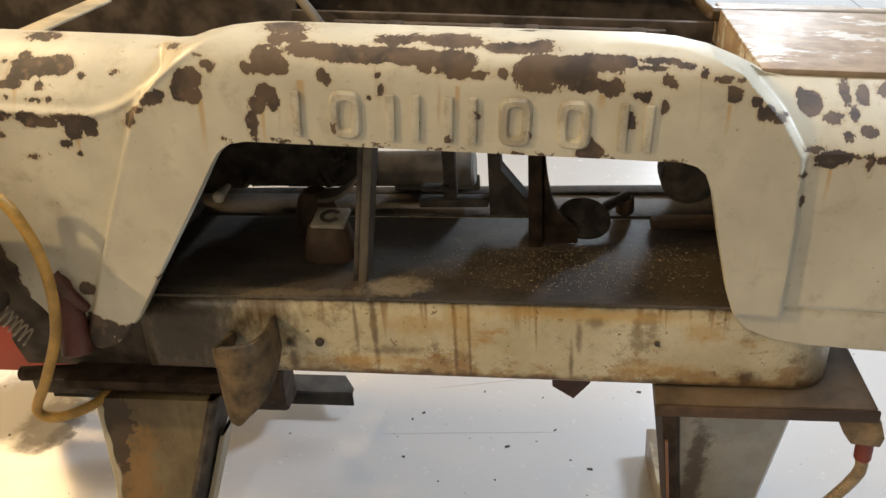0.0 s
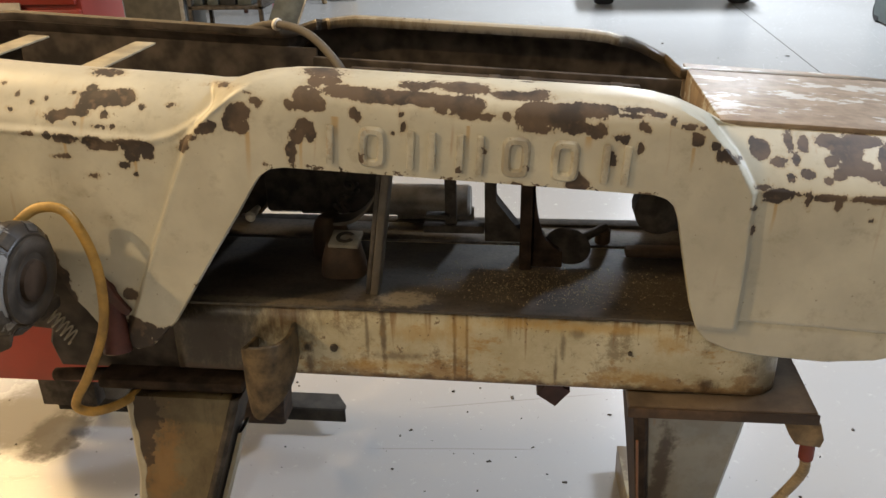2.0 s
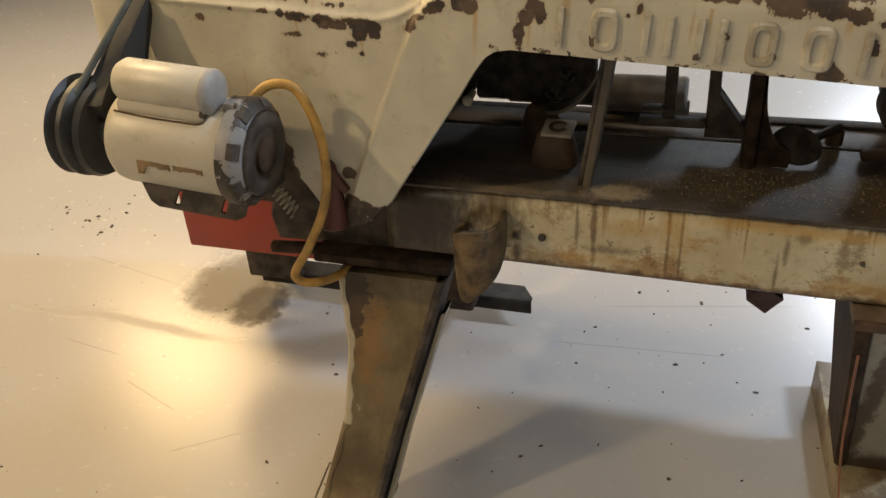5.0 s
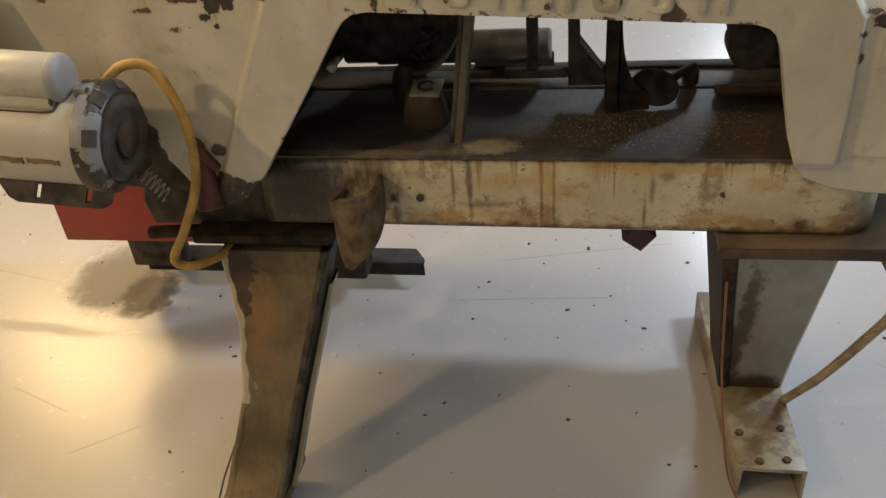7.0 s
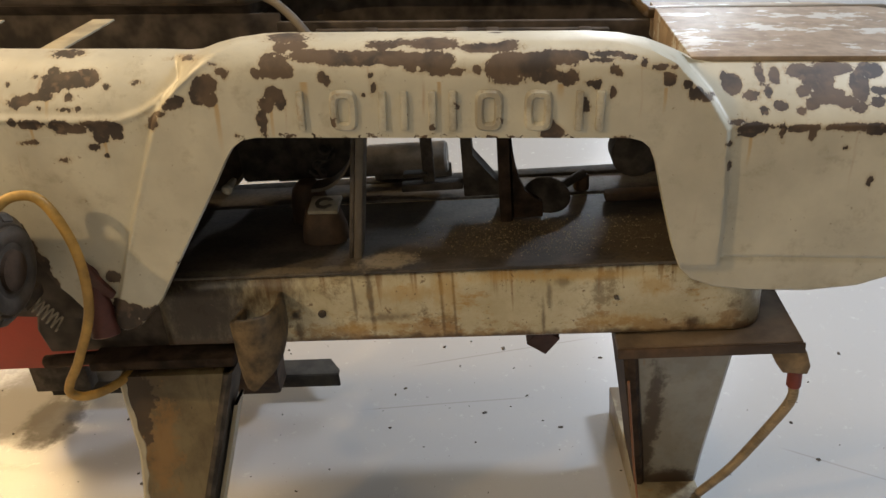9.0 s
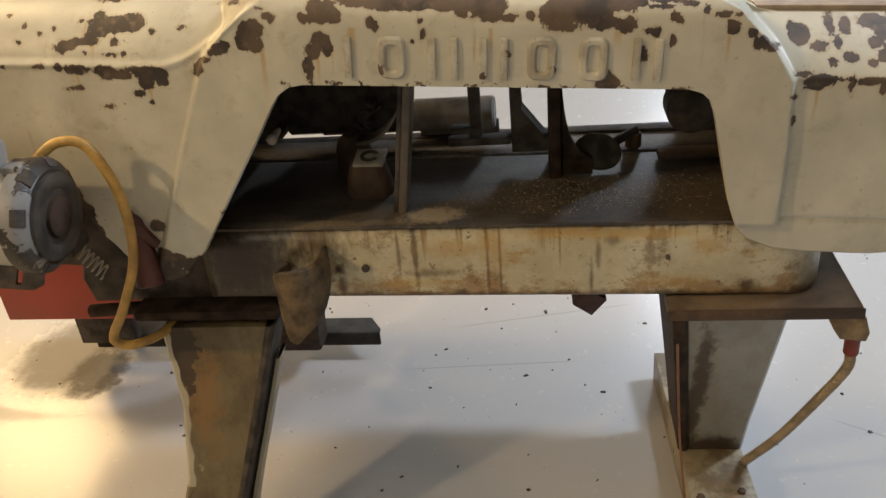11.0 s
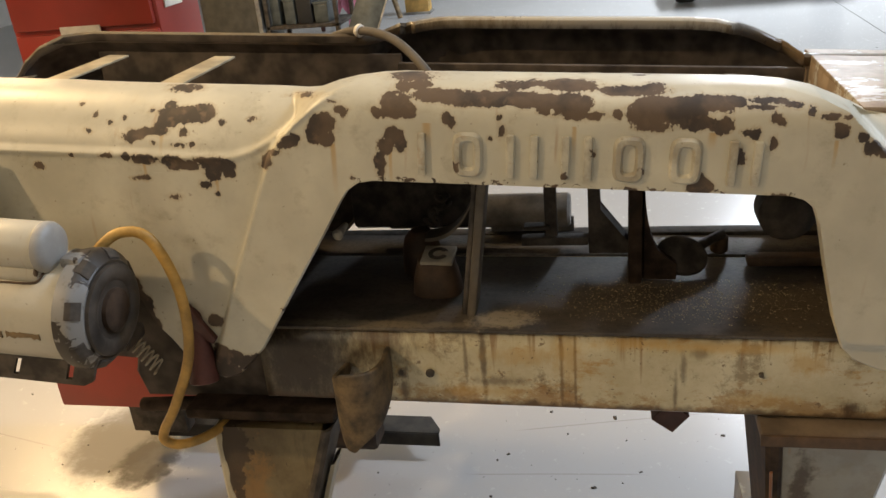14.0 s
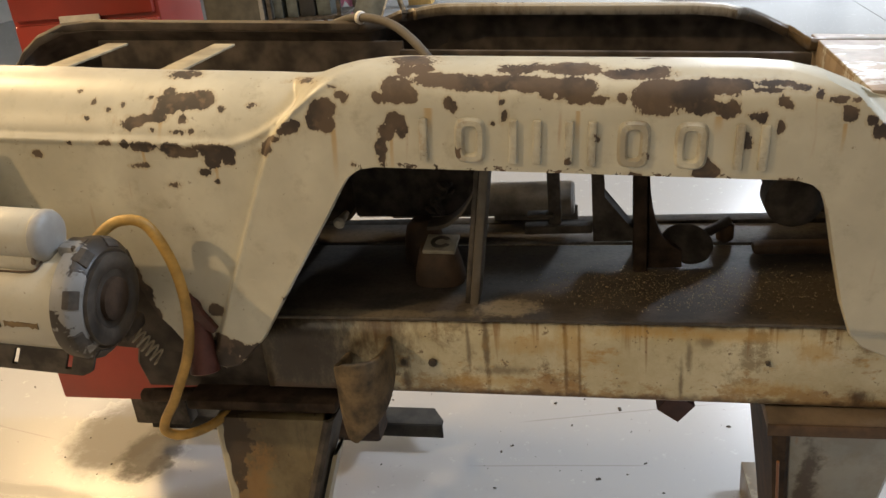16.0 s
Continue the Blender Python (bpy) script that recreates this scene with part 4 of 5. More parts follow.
web = part("bed_front", bed_front(), M_BED, BED, "cream painted channel web with rust streaks and bolt holes")
mod = web.modifiers.new("wall", "SOLIDIFY")
mod.thickness, mod.offset = 0.008, -1
part("table_front", box((-0.78, 0.062, 0.1435), (0.602, 0.352, 0.150), 0.002), M_TABLE, BED, "dark oily steel table")
part("table_rear", box((-0.78, 0.364, 0.1435), (0.602, 0.455, 0.150), 0.002), M_TABLE, BED, "dark oily steel table")
part("bed_rear", box((-0.78, 0.452, 0.0), (0.60, 0.46, 0.143), 0.002), M_BED, BED)
part("slot_bottom", box((-0.78, 0.33, 0.105), (0.60, 0.39, 0.112), 0.001), M_DARK, BED)
# Solid dark discs on the web stand for the shade in its bolt holes.
for x, z in ((-0.197, 0.064), (0.333, 0.080)):
    part("hole_shade_disc", rod((x, 0.060, z), (x, 0.0665, z), 0.0075 if x < 0 else 0.004, 12), M_DARK, BED)

# ---- vise ----
def vise_jaw(x0, x1, y0, y1, top, side, lean):
    """An upright jaw plate, leaning a little, with a curved web to one side."""
    bm = box((x0, y0, 0.765), (x1, y1, top), 0.003)
    outline, edge = [], x1 if side > 0 else x0
    for n in range(13):
        a = math.pi / 2 * n / 12
        outline.append((edge + side * (0.003 + 0.056 * (1 - math.cos(a)) ** 1.3), 0.80 + (top - 0.80) * (1 - math.sin(a))))
    outline += [(edge + side * 0.059, 0.767), (edge, 0.767), (edge, top)]
    prism(outline, y0 + 0.012, y0 + 0.028, "y", 0.003, bm) if side > 0 else None
    for v in bm.verts:
        v.co.x += lean * (v.co.z - 0.765)
    return bm


jaw = part("vise_jaw", vise_jaw(-0.134, -0.119, 0.110, 0.158, 1.02, -1, 0.145), M_JAW, SAW, "upright dusty iron vise jaw")
strip = box((-0.143, 0.114, 0.765), (-0.1345, 0.156, 1.02), 0.002)
for v in strip.verts:
    v.co.x += 0.145 * (v.co.z - 0.765)
# A curved flange sweeps from the jaw down to the clamp.
bm, sides = bmesh.new(), []
for n in range(13):
    t = n / 12
    x, z = -0.226 + 0.112 * t ** 0.8, 0.846 + 0.120 * t ** 2.1
    sides.append([bm.verts.new((x, y, z + dz)) for y, dz in ((0.290, 0), (0.245, 0), (0.245, 0.007), (0.290, 0.007))])
for a, b in zip(sides, sides[1:]):
    for n in range(4):
        bm.faces.new((a[n], a[(n + 1) % 4], b[(n + 1) % 4], b[n]))
bm.faces.new(sides[0])
bm.faces.new(sides[-1])
part("curved_strap", bm, M_JAW, jaw)
part("wear_strip", strip, M_DARK, jaw, "dark greasy wear strip")
part("vise_jaw", vise_jaw(0.134, 0.157, 0.236, 0.33, 0.99, 1, 0.01), M_FLANGE, SAW, "upright dark iron vise jaw")


def clamp_foot():
    """A stubby casting with a bulging front and a flat sloping top."""
    bm, rings = bmesh.new(), []
    for z, r in ((0.766, 1.0), (0.772, 1.04), (0.800, 0.95), (0.828, 0.78), (0.834, 0.72)):
        ring = []
        for n in range(28):
            a = 2 * math.pi * n / 28
            cx, cy = math.cos(a), math.sin(a)
            x = math.copysign(abs(cx) ** 0.7, cx) * 0.043 * r
            y = math.copysign(abs(cy) ** 0.8, cy) * (0.036 if cy < 0 else 0.030) * r
            ring.append(bm.verts.new((-0.200 + x, 0.206 + y, z + (0.25 * y if z > 0.82 else 0))))
        rings.append(ring)
    for a, b in zip(rings, rings[1:]):
        for n in range(28):
            bm.faces.new((a[n], a[(n + 1) % 28], b[(n + 1) % 28], b[n]))
    bm.faces.new(rings[0])
    bm.faces.new(rings[-1])
    return bm


clamp = part("clamp_block", clamp_foot(), M_RUSTY, SAW, "rounded greasy clamp casting")
TILT_TOP = pose(-0.193, 0.203, 0.838, 14, 0, -4)
part("square_washer", box((-0.029, -0.024, -0.004), (0.029, 0.024, 0.004), 0.002, m=TILT_TOP), M_WASHER, clamp, "grubby pale square washer round a dark ring")
ring = bmesh.new()
for n in range(23):
    a = math.radians(25 + n * 310 / 22)
    for r, z in ((0.018, 0.004), (0.018, 0.0060), (0.0105, 0.0060), (0.0105, 0.004)):
        ring.verts.new(TILT_TOP @ Vector((r * math.cos(a), 0.9 * r * math.sin(a), z)))
ring.verts.ensure_lookup_table()
for n in range(22):
    for j in range(3):
        ring.faces.new([ring.verts[4 * n + j], ring.verts[4 * n + j + 1], ring.verts[4 * n + j + 5], ring.verts[4 * n + j + 4]])
part("ring_mark", ring, M_DARK, clamp)
part("clamp_knob", lathe([(0.0, 0.034), (0.006, 0.038), (0.05, 0.036), (0.075, 0.030), (0.088, 0.018), (0.090, 0.0)], 28, "z", pose(-0.243, 0.285, 0.766)), M_RUSTY, SAW, "dusty brown rounded clamp knob")
# A dark chain heaped on the knob.
for n in range(7):
    a, links = n * 0.9, bmesh.new()
    link = [(0.012 * math.cos(t), 0.007 * math.sin(t), 0) for t in np.linspace(0, 2 * math.pi, 13)]
    m = pose(-0.225 + 0.010 * math.sin(2 * a) + 0.006 * n, 0.292 + 0.006 * math.cos(3 * a), 0.862 + 0.009 * n, 60 * (n % 2), 35 + 20 * math.sin(a), 50 * n)
    links = tube([m @ Vector(p) for p in link], 0.0032, 2, 8)
    part("chain_link", links, M_DARK, SAW)


toe = lathe([(0.0, 0.042), (0.005, 0.046), (0.011, 0.044), (0.013, 0.040), (0.0145, 0.020), (0.0147, 0.0)], 32, "z", pose(0.226, 0.290, 0.792, 38, 12, 0) @ Matrix.Diagonal((1.0, 0.85, 1.0, 1)))
rod((0.252, 0.310, 0.800), (0.305, 0.365, 0.806), 0.009, 12, toe)
part("clamp_toe", toe, M_DARK, SAW, "dark dished clamp toe on a stem")
part("bolt_head", lathe([(0, 0.0), (0.001, 0.006), (0.006, 0.0098), (0.012, 0.0085), (0.05, 0.005)], 20, "y", pose(-0.338, 0.10, 0.921)), M_WASHER, SAW, "small pale round bolt head")

# Guides and rails behind the arch.
part("rear_bar", lathe([(-0.20, 0.030), (-0.197, 0.034), (0.165, 0.034), (0.170, 0.030)], 36, "x", pose(-0.145, 0.452, 0.823)), M_DUST, SAW, "thick dusty grey-brown round bar")
part("rear_plate", box((-0.14, 0.470, 0.767), (0.03, 0.480, 0.800), 0.003), M_DUST, SAW, "scuffed brown steel back plate")
guide = box((-0.012, 0.285, 0.83), (0.010, 0.305, 1.00), 0.003)
box((-0.055, 0.275, 0.822), (0.065, 0.300, 0.838), 0.003, bm=guide)
box((-0.050, 0.275, 0.852), (-0.002, 0.300, 0.860), 0.003, bm=guide)
prism([(0.065, 0.80), (0.16, 0.80), (0.125, 0.835), (0.085, 0.885), (0.085, 1.0), (0.065, 1.0)], 0.29, 0.33, "y", 0.002, guide)
part("blade_guide", guide, M_DARK, SAW, "black iron blade guide bracket")
part("blade_guard", box((-0.395, 0.36, 0.828), (-0.15, 0.40, 1.06), 0.006), M_DARK, SAW, "black blade guard")
teeth = [(-0.395, 0.840)]
for n in range(70):
    teeth += [(-0.395 + 0.0035 * n, 0.8215), (-0.3925 + 0.0035 * n, 0.8180)]
teeth += [(-0.150, 0.8215), (-0.150, 0.840)]
part("saw_blade", prism(teeth, 0.3795, 0.3805, "y"), M_ANGLE, SAW, "thin toothed saw blade below its guard")
knob = lathe([(0, 0.02), (0.008, 0.040), (0.014, 0.046), (0.060, 0.047), (0.068, 0.040), (0.08, 0.036), (0.14, 0.034)], 28, "y", pose(0.392, 0.24, 0.885))
part("guide_knob", knob, M_DARK, SAW, "black round guide knob")
part("guide_post", rod((0.30, 0.37, 0.766), (0.30, 0.37, 0.800), 0.016), M_RUSTY, SAW)
part("guide_bar", box((0.34, 0.30, 0.766), (0.56, 0.33, 0.785), 0.006), M_RUSTY, SAW)
part("guide_rail", box((-0.50, 0.455, 0.70), (0.60, 0.49, 0.770), 0.004), M_DARK, SAW)
lever = box((-0.024, -0.16, -0.024), (0.024, 0.16, 0.024), 0.002, m=pose(0.200, 0.34, 0.537, 6, 38, 6))
part("lever", lever, M_DKRED, SAW, "dark red-brown square bar below the bed")
part("lever_hanger", box((0.192, 0.36, 0.53), (0.208, 0.40, 0.74), 0.002), M_DARK, SAW)
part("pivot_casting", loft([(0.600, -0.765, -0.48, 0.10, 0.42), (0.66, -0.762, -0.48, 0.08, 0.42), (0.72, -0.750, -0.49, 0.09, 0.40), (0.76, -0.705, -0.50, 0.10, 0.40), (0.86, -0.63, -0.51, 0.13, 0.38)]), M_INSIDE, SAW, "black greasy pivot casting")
lug_way = Vector((0.008, -0.038, -0.126))
lug_pose = Matrix.Translation((-0.580, 0.030, 0.826)) @ lug_way.to_track_quat("Z", "Y").to_matrix().to_4x4()
lug = lathe([(-0.012, 0.006), (-0.006, 0.015), (0.010, 0.019), (0.035, 0.016), (0.070, 0.020), (0.120, 0.025), (0.129, 0.025), (0.131, 0.022), (0.129, 0.015), (0.110, 0.013), (0.108, 0.0)], 28, "z", lug_pose)
lug = part("lug", lug, M_LUG, SAW, "dark red tapered lug with a round hole in its end")
ear = prism([(-0.585, 0.835), (-0.578, 0.842), (-0.556, 0.800), (-0.540, 0.778), (-0.548, 0.768), (-0.575, 0.785)], 0.004, 0.014, "y", 0.002)
part("ear", ear, M_LUG, lug)
part("pivot_pin", rod((-0.785, 0.105, 0.572), (-0.62, 0.115, 0.576), 0.0135, 20), M_FLANGE, SAW, "blunt black pivot pin")

# ---- pedestals ----
part("bearing_plate", box((0.335, 0.03, 0.585), (0.655, 0.45, 0.608), 0.004), M_PLATE, SAW, "thick brown steel bearing plate")
part("plate_lip", box((0.333, 0.0245, 0.586), (0.6565, 0.0295, 0.606), 0.001), M_RUSTY, SAW, "dark rusty lip of the bearing plate")
part("bearing_plate", box((-0.66, 0.045, 0.584), (-0.375, 0.45, 0.606), 0.006), M_FLANGE, SAW, "thick dark steel bearing plate")


def flared(sign, base):
    rows = []
    for n in range(13):
        t = n / 12
        z = 0.082 + (0.578 - 0.082) * t
        y = base + sign * (-0.155 + 0.19 * t ** 0.75)
        x0 = along_curve(t, [(0, -0.632), (0.15, -0.615), (0.4, -0.583), (0.7, -0.577), (1, -0.600)])
        x1 = along_curve(t, [(0, -0.512), (0.3, -0.480), (0.7, -0.425), (1, -0.385)])
        rows.append((z, x0, x1, min(y, y + sign * 0.09), max(y, y + sign * 0.09)))
    return loft(rows)


leg = part("leg", flared(1, 0.0), M_LEG, SAW, "flared cream cast leg, paint stained brown")
# The rear leg has the same shape but a near-black tone.
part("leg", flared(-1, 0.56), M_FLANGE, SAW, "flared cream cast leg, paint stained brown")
flange = []
for n in range(13):
    t = n / 12
    y = -0.160 + 0.19 * t ** 0.75
    x1 = along_curve(t, [(0, -0.510), (0.3, -0.478), (0.7, -0.423), (1, -0.383)])
    flange.append((0.082 + 0.496 * t, x1 - 0.016, x1 + 0.004, y, y + 0.10))
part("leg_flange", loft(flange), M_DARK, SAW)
inner = [(z, x1 + 0.005, x1 + 0.013, y + 0.04, y + 0.09) for z, x0, x1, y, y1 in flange[:11]]
part("leg_flange", loft(inner), M_SKID_PALE, SAW, "pale inner flange of the leg")
pale, brown = [], []
for n in range(33):
    t = n / 32
    y = -0.1575 + 0.19 * t ** 0.75
    x0 = along_curve(t, [(0, -0.636), (0.15, -0.619), (0.4, -0.587), (0.7, -0.581), (1, -0.604)])
    wide = 0.020 + 0.002 * math.sin(19 * t) + 0.003 * math.sin(53 * t) if t > 0.36 else 0.018 + 0.003 * math.sin(33 * t)
    (pale if t > 0.37 else brown).append((0.082 + 0.490 * t, x0 - 0.002, x0 + wide, y, y + 0.06))
part("leg_flange", loft(pale), M_SKID_PALE, SAW, "pale cream edge of the flared leg, paint still on it")
part("leg_flange", loft(brown + pale[:1]), M_LEG, SAW, "brown worn edge of the flared leg")
part("leg", loft([(0.084, 0.420, 0.540, 0.245, 0.40), (0.20, 0.408, 0.541, 0.205, 0.40), (0.586, 0.368, 0.552, 0.065, 0.42)]), M_LEG_GREY, SAW, "tapered grey-beige steel leg with brown edges")
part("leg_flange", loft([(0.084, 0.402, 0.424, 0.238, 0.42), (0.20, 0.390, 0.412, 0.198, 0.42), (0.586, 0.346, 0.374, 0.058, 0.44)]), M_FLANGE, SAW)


def skid(x0, x1, y0, y1, shift):
    """A channel lying open side down."""
    outline = [(x0, 0.0), (x0, 0.084), (x1, 0.084), (x1, 0.0), (x1 - 0.008, 0.0), (x1 - 0.008, 0.076), (x0 + 0.008, 0.076), (x0 + 0.008, 0.0)]
    bm = prism(outline, y0, y1, "y", 0.0015)
    for v in bm.verts:
        v.co.x += shift * (v.co.y - y0)
    return bm


sk = part("skid", skid(0.417, 0.551, 0.005, 0.60, -0.05), M_SKID, SAW, "bolted steel channel foot, rubbed to bare metal")
for x, y in ((0.430, 0.100), (0.516, 0.118), (0.515, 0.030), (0.460, 0.022)):
    part("bolt", rod((x, y, 0.083), (x, y, 0.091), 0.009, 6), M_RUSTY, sk)
foot = box((-0.640, -0.166, 0.058), (-0.500, -0.02, 0.080), 0.008)
prism([(-0.649, 0.0), (-0.643, 0.0), (-0.640, 0.022), (-0.636, 0.062), (-0.646, 0.068), (-0.649, 0.060)], -0.170, -0.03, "y", 0.001, foot)
part("leg_foot", foot, M_LEG, SAW, "worn brown foot of the flared leg, one lip bent down")
part("foot_pad", lathe([(0.0, 0.040), (0.006, 0.048), (0.030, 0.052), (0.062, 0.052)], 28, "z", pose(-0.570, -0.105, 0.0)), M_RUBBER, SAW, "round black rubber foot pad")


def base_angle():
    bm = prism([(-1.22, 0.70), (-0.36, 0.70), (-0.36, 0.72), (-0.395, 0.775), (-1.22, 0.775)], 0.080, 0.087, "z", 0.001)
    return box((-1.22, 0.698, 0.045), (-0.36, 0.706, 0.084), 0.001, bm=bm)


part("base_angle", base_angle(), M_ANGLE, SAW, "grey angle iron across the rear feet")

# ---- drip scoop ----
def scoop():
    plan = spline([(-0.262, 0.072, 0), (-0.256, 0.03, 0), (-0.258, -0.008, 0), (-0.272, -0.038, 0), (-0.298, -0.050, 0), (-0.328, -0.047, 0), (-0.346, -0.025, 0), (-0.352, 0.02, 0), (-0.354, 0.068, 0)], 6)
    bm, cols = bmesh.new(), []
    for n, p in enumerate(plan):
        t = n / (len(plan) - 1)
        lo = along_curve(t, [(0, 0.655), (0.2, 0.630), (0.36, 0.606), (0.48, 0.584), (0.57, 0.562), (0.65, 0.568), (0.74, 0.630), (1, 0.68)])
        hi = along_curve(t, [(0, 0.732), (0.25, 0.738), (0.45, 0.742), (0.6, 0.740), (1, 0.70)])
        cols.append([bm.verts.new((-0.302 + 0.80 * (p.x + 0.305), p.y if p.y > 0.03 else 0.03 + 0.85 * (p.y - 0.03), hi + 0.84 * (lo - hi) * (1 - s))) for s in np.linspace(0, 1, 7)])
    for a, b in zip(cols, cols[1:]):
        for n in range(6):
            bm.faces.new((a[n], a[n + 1], b[n + 1], b[n]))
    return bm


sc = part("scoop", scoop(), M_SCOOP, SAW, "bent crusty brown drip scoop")
mod = sc.modifiers.new("wall", "SOLIDIFY")
mod.thickness, mod.offset = 0.009, 0
mod = sc.modifiers.new("round", "BEVEL")
mod.width, mod.segments = 0.0035, 2

# ---- motor ----
MOTOR = new("motor")
MOTOR.parent = SAW
MOTOR.matrix_basis = pose(-0.738, -0.125, 0.914, 0, 5.0, 0)
tagged(MOTOR, "cream electric motor with a grey chipped end bell")
part("housing", lathe([(-0.138, 0.062), (-0.135, 0.072), (-0.126, 0.0795), (-0.115, 0.0815), (0.075, 0.0815), (0.08, 0.080)], 48), M_MOTOR, MOTOR)
part("end_bell", lathe([(0.074, 0.084), (0.078, 0.090), (0.096, 0.0915), (0.104, 0.089), (0.112, 0.078), (0.116, 0.074), (0.116, 0.0)], 48), M_BELL, MOTOR, "grey end bell, paint chipped to dark iron")
part("end_shield", lathe([(0.110, 0.062), (0.114, 0.070), (0.122, 0.069), (0.126, 0.060), (0.124, 0.048), (0.120, 0.044), (0.119, 0.0)], 40), M_BELLDK, MOTOR, "dark brown end shield behind the bell")
part("terminal_box", box((0.066, -0.030, 0.076), (0.098, 0.010, 0.094), 0.006), M_BELL, MOTOR, "small chipped grey terminal box")
part("capacitor_cover", lathe([(-0.085, 0.018), (-0.082, 0.030), (-0.070, 0.037), (0.070, 0.037), (0.073, 0.0355), (0.076, 0.0355), (0.0762, 0.0)], 32, "x", pose(-0.036, -0.018, 0.104)), M_MOTOR, MOTOR)
part("capacitor_end", lathe([(0.0764, 0.0350), (0.078, 0.0378), (0.085, 0.0376), (0.091, 0.034), (0.095, 0.025), (0.0965, 0.012), (0.097, 0.0)], 32, "x", pose(-0.036, -0.018, 0.104)), M_CAPEND, MOTOR, "grey domed end of the capacitor cover")
seam = tube([(-0.118, -0.053, 0.064), (-0.06, -0.055, 0.062), (0.0, -0.055, 0.062), (0.040, -0.053, 0.064), (0.047, -0.040, 0.074)], 0.0016, 4, 6)
part("seat_seam", seam, M_RUSTY, MOTOR, "rusty seam below the capacitor cover")
part("capacitor_seat", box((-0.116, -0.052, 0.055), (0.044, 0.024, 0.085), 0.010), M_MOTOR, MOTOR)
part("bell_hub", lathe([(0.118, 0.034), (0.126, 0.032), (0.129, 0.022), (0.130, 0.0)], 28), M_FLANGE, MOTOR, "rusty brown bearing hub")
# Dark pads round the bell's slope stand for shaded pockets between broad ribs.
for n in range(8):
    pocket = part("bell_shade_pad", prism([(0.0975, 0.0915), (0.1065, 0.0885), (0.1155, 0.0770), (0.1125, 0.0740), (0.1035, 0.0850)], -0.013, 0.013, "y", 0.001), M_DARK, MOTOR)
    pocket.matrix_basis = Matrix.Rotation(radians(20 + 45 * n), 4, "X")


def motor_base(y):
    """A pressed cradle side with two slots through it."""
    bm = bmesh.new()
    for line in ([(-0.092, -0.060), (0.112, -0.060), (0.108, -0.068), (-0.090, -0.068)],
                 [(-0.090, -0.068), (-0.022, -0.068), (-0.034, -0.097), (-0.080, -0.097)],
                 [(-0.013, -0.068), (0.064, -0.068), (0.054, -0.097), (-0.025, -0.097)],
                 [(0.074, -0.068), (0.108, -0.068), (0.098, -0.097), (0.064, -0.097)],
                 [(-0.080, -0.097), (0.098, -0.097), (0.082, -0.106), (-0.066, -0.106)]):
        prism(line, y, y + 0.006, "y", 0.0, bm)
    bmesh.ops.remove_doubles(bm, verts=bm.verts[:], dist=0.0001)
    return bm


part("motor_base", motor_base(-0.052), M_DARK, MOTOR, "dark pressed motor base with slots")
part("motor_base", motor_base(0.050), M_DARK, MOTOR)
worn_rng = random.Random(21)


def name_strip(x0, x1, top, low):
    """A flat strip of old label with ragged edges."""
    n = 12
    up = [(x0 + (x1 - x0) * i / n, top + worn_rng.uniform(-0.0012, 0.0012)) for i in range(n + 1)]
    down = [(x0 + (x1 - x0) * i / n, low + worn_rng.uniform(-0.0025, 0.0025) - (0.014 if x0 < -0.05 and i < 3 else 0.0)) for i in range(n, -1, -1)]
    return prism(up + down, -0.0826, -0.0800, "y")


part("name_plate", name_strip(-0.070, -0.010, -0.004, -0.013), M_CHUTE, MOTOR, "rubbed brown name strip, half gone")
part("name_plate", name_strip(-0.003, 0.050, -0.004, -0.012), M_CHUTE, MOTOR)
turns = []
for n in range(62):
    a, t = n * 2 * math.pi / 9, n / 61
    turns.append((-0.692 + 0.040 * t + 0.008 * math.cos(a), -0.004 + 0.014 * math.sin(a), 0.782 - 0.058 * t + 0.009 * math.cos(a)))
part("spring", tube(turns, 0.0018, 2, 6), M_WASHER, SAW, "short dull coil spring")
# Added dark panel that stands for the shade in the hollow behind the motor.
part("shade_panel", box((-0.02, 0.17, -0.20), (0.17, 0.185, 0.05), 0.004), M_INSIDE, MOTOR, "black panel added for the shaded hollow behind the motor")
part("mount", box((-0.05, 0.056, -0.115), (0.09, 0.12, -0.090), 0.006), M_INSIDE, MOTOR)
part("pulley", lathe([(-0.250, 0.030), (-0.248, 0.074), (-0.240, 0.087), (-0.229, 0.070), (-0.218, 0.087), (-0.209, 0.087), (-0.198, 0.070), (-0.187, 0.085), (-0.178, 0.080), (-0.176, 0.030), (-0.12, 0.012)], 40, "x"), M_PULLEY, MOTOR, "dark grey grooved drive pulley")
belt = prism([(-0.045, 0.060), (-0.01, 0.078), (0.13, 0.200), (0.155, 0.180), (0.075, 0.02), (0.04, -0.05)], -0.190, -0.155, "x", 0.006)
part("belt", belt, M_RUBBER, MOTOR, "black drive belts running up into the arm")
part("belt_arm", rod((-0.215, -0.055, 0.045), (-0.165, 0.10, 0.20), 0.006), M_GREYDK, MOTOR)

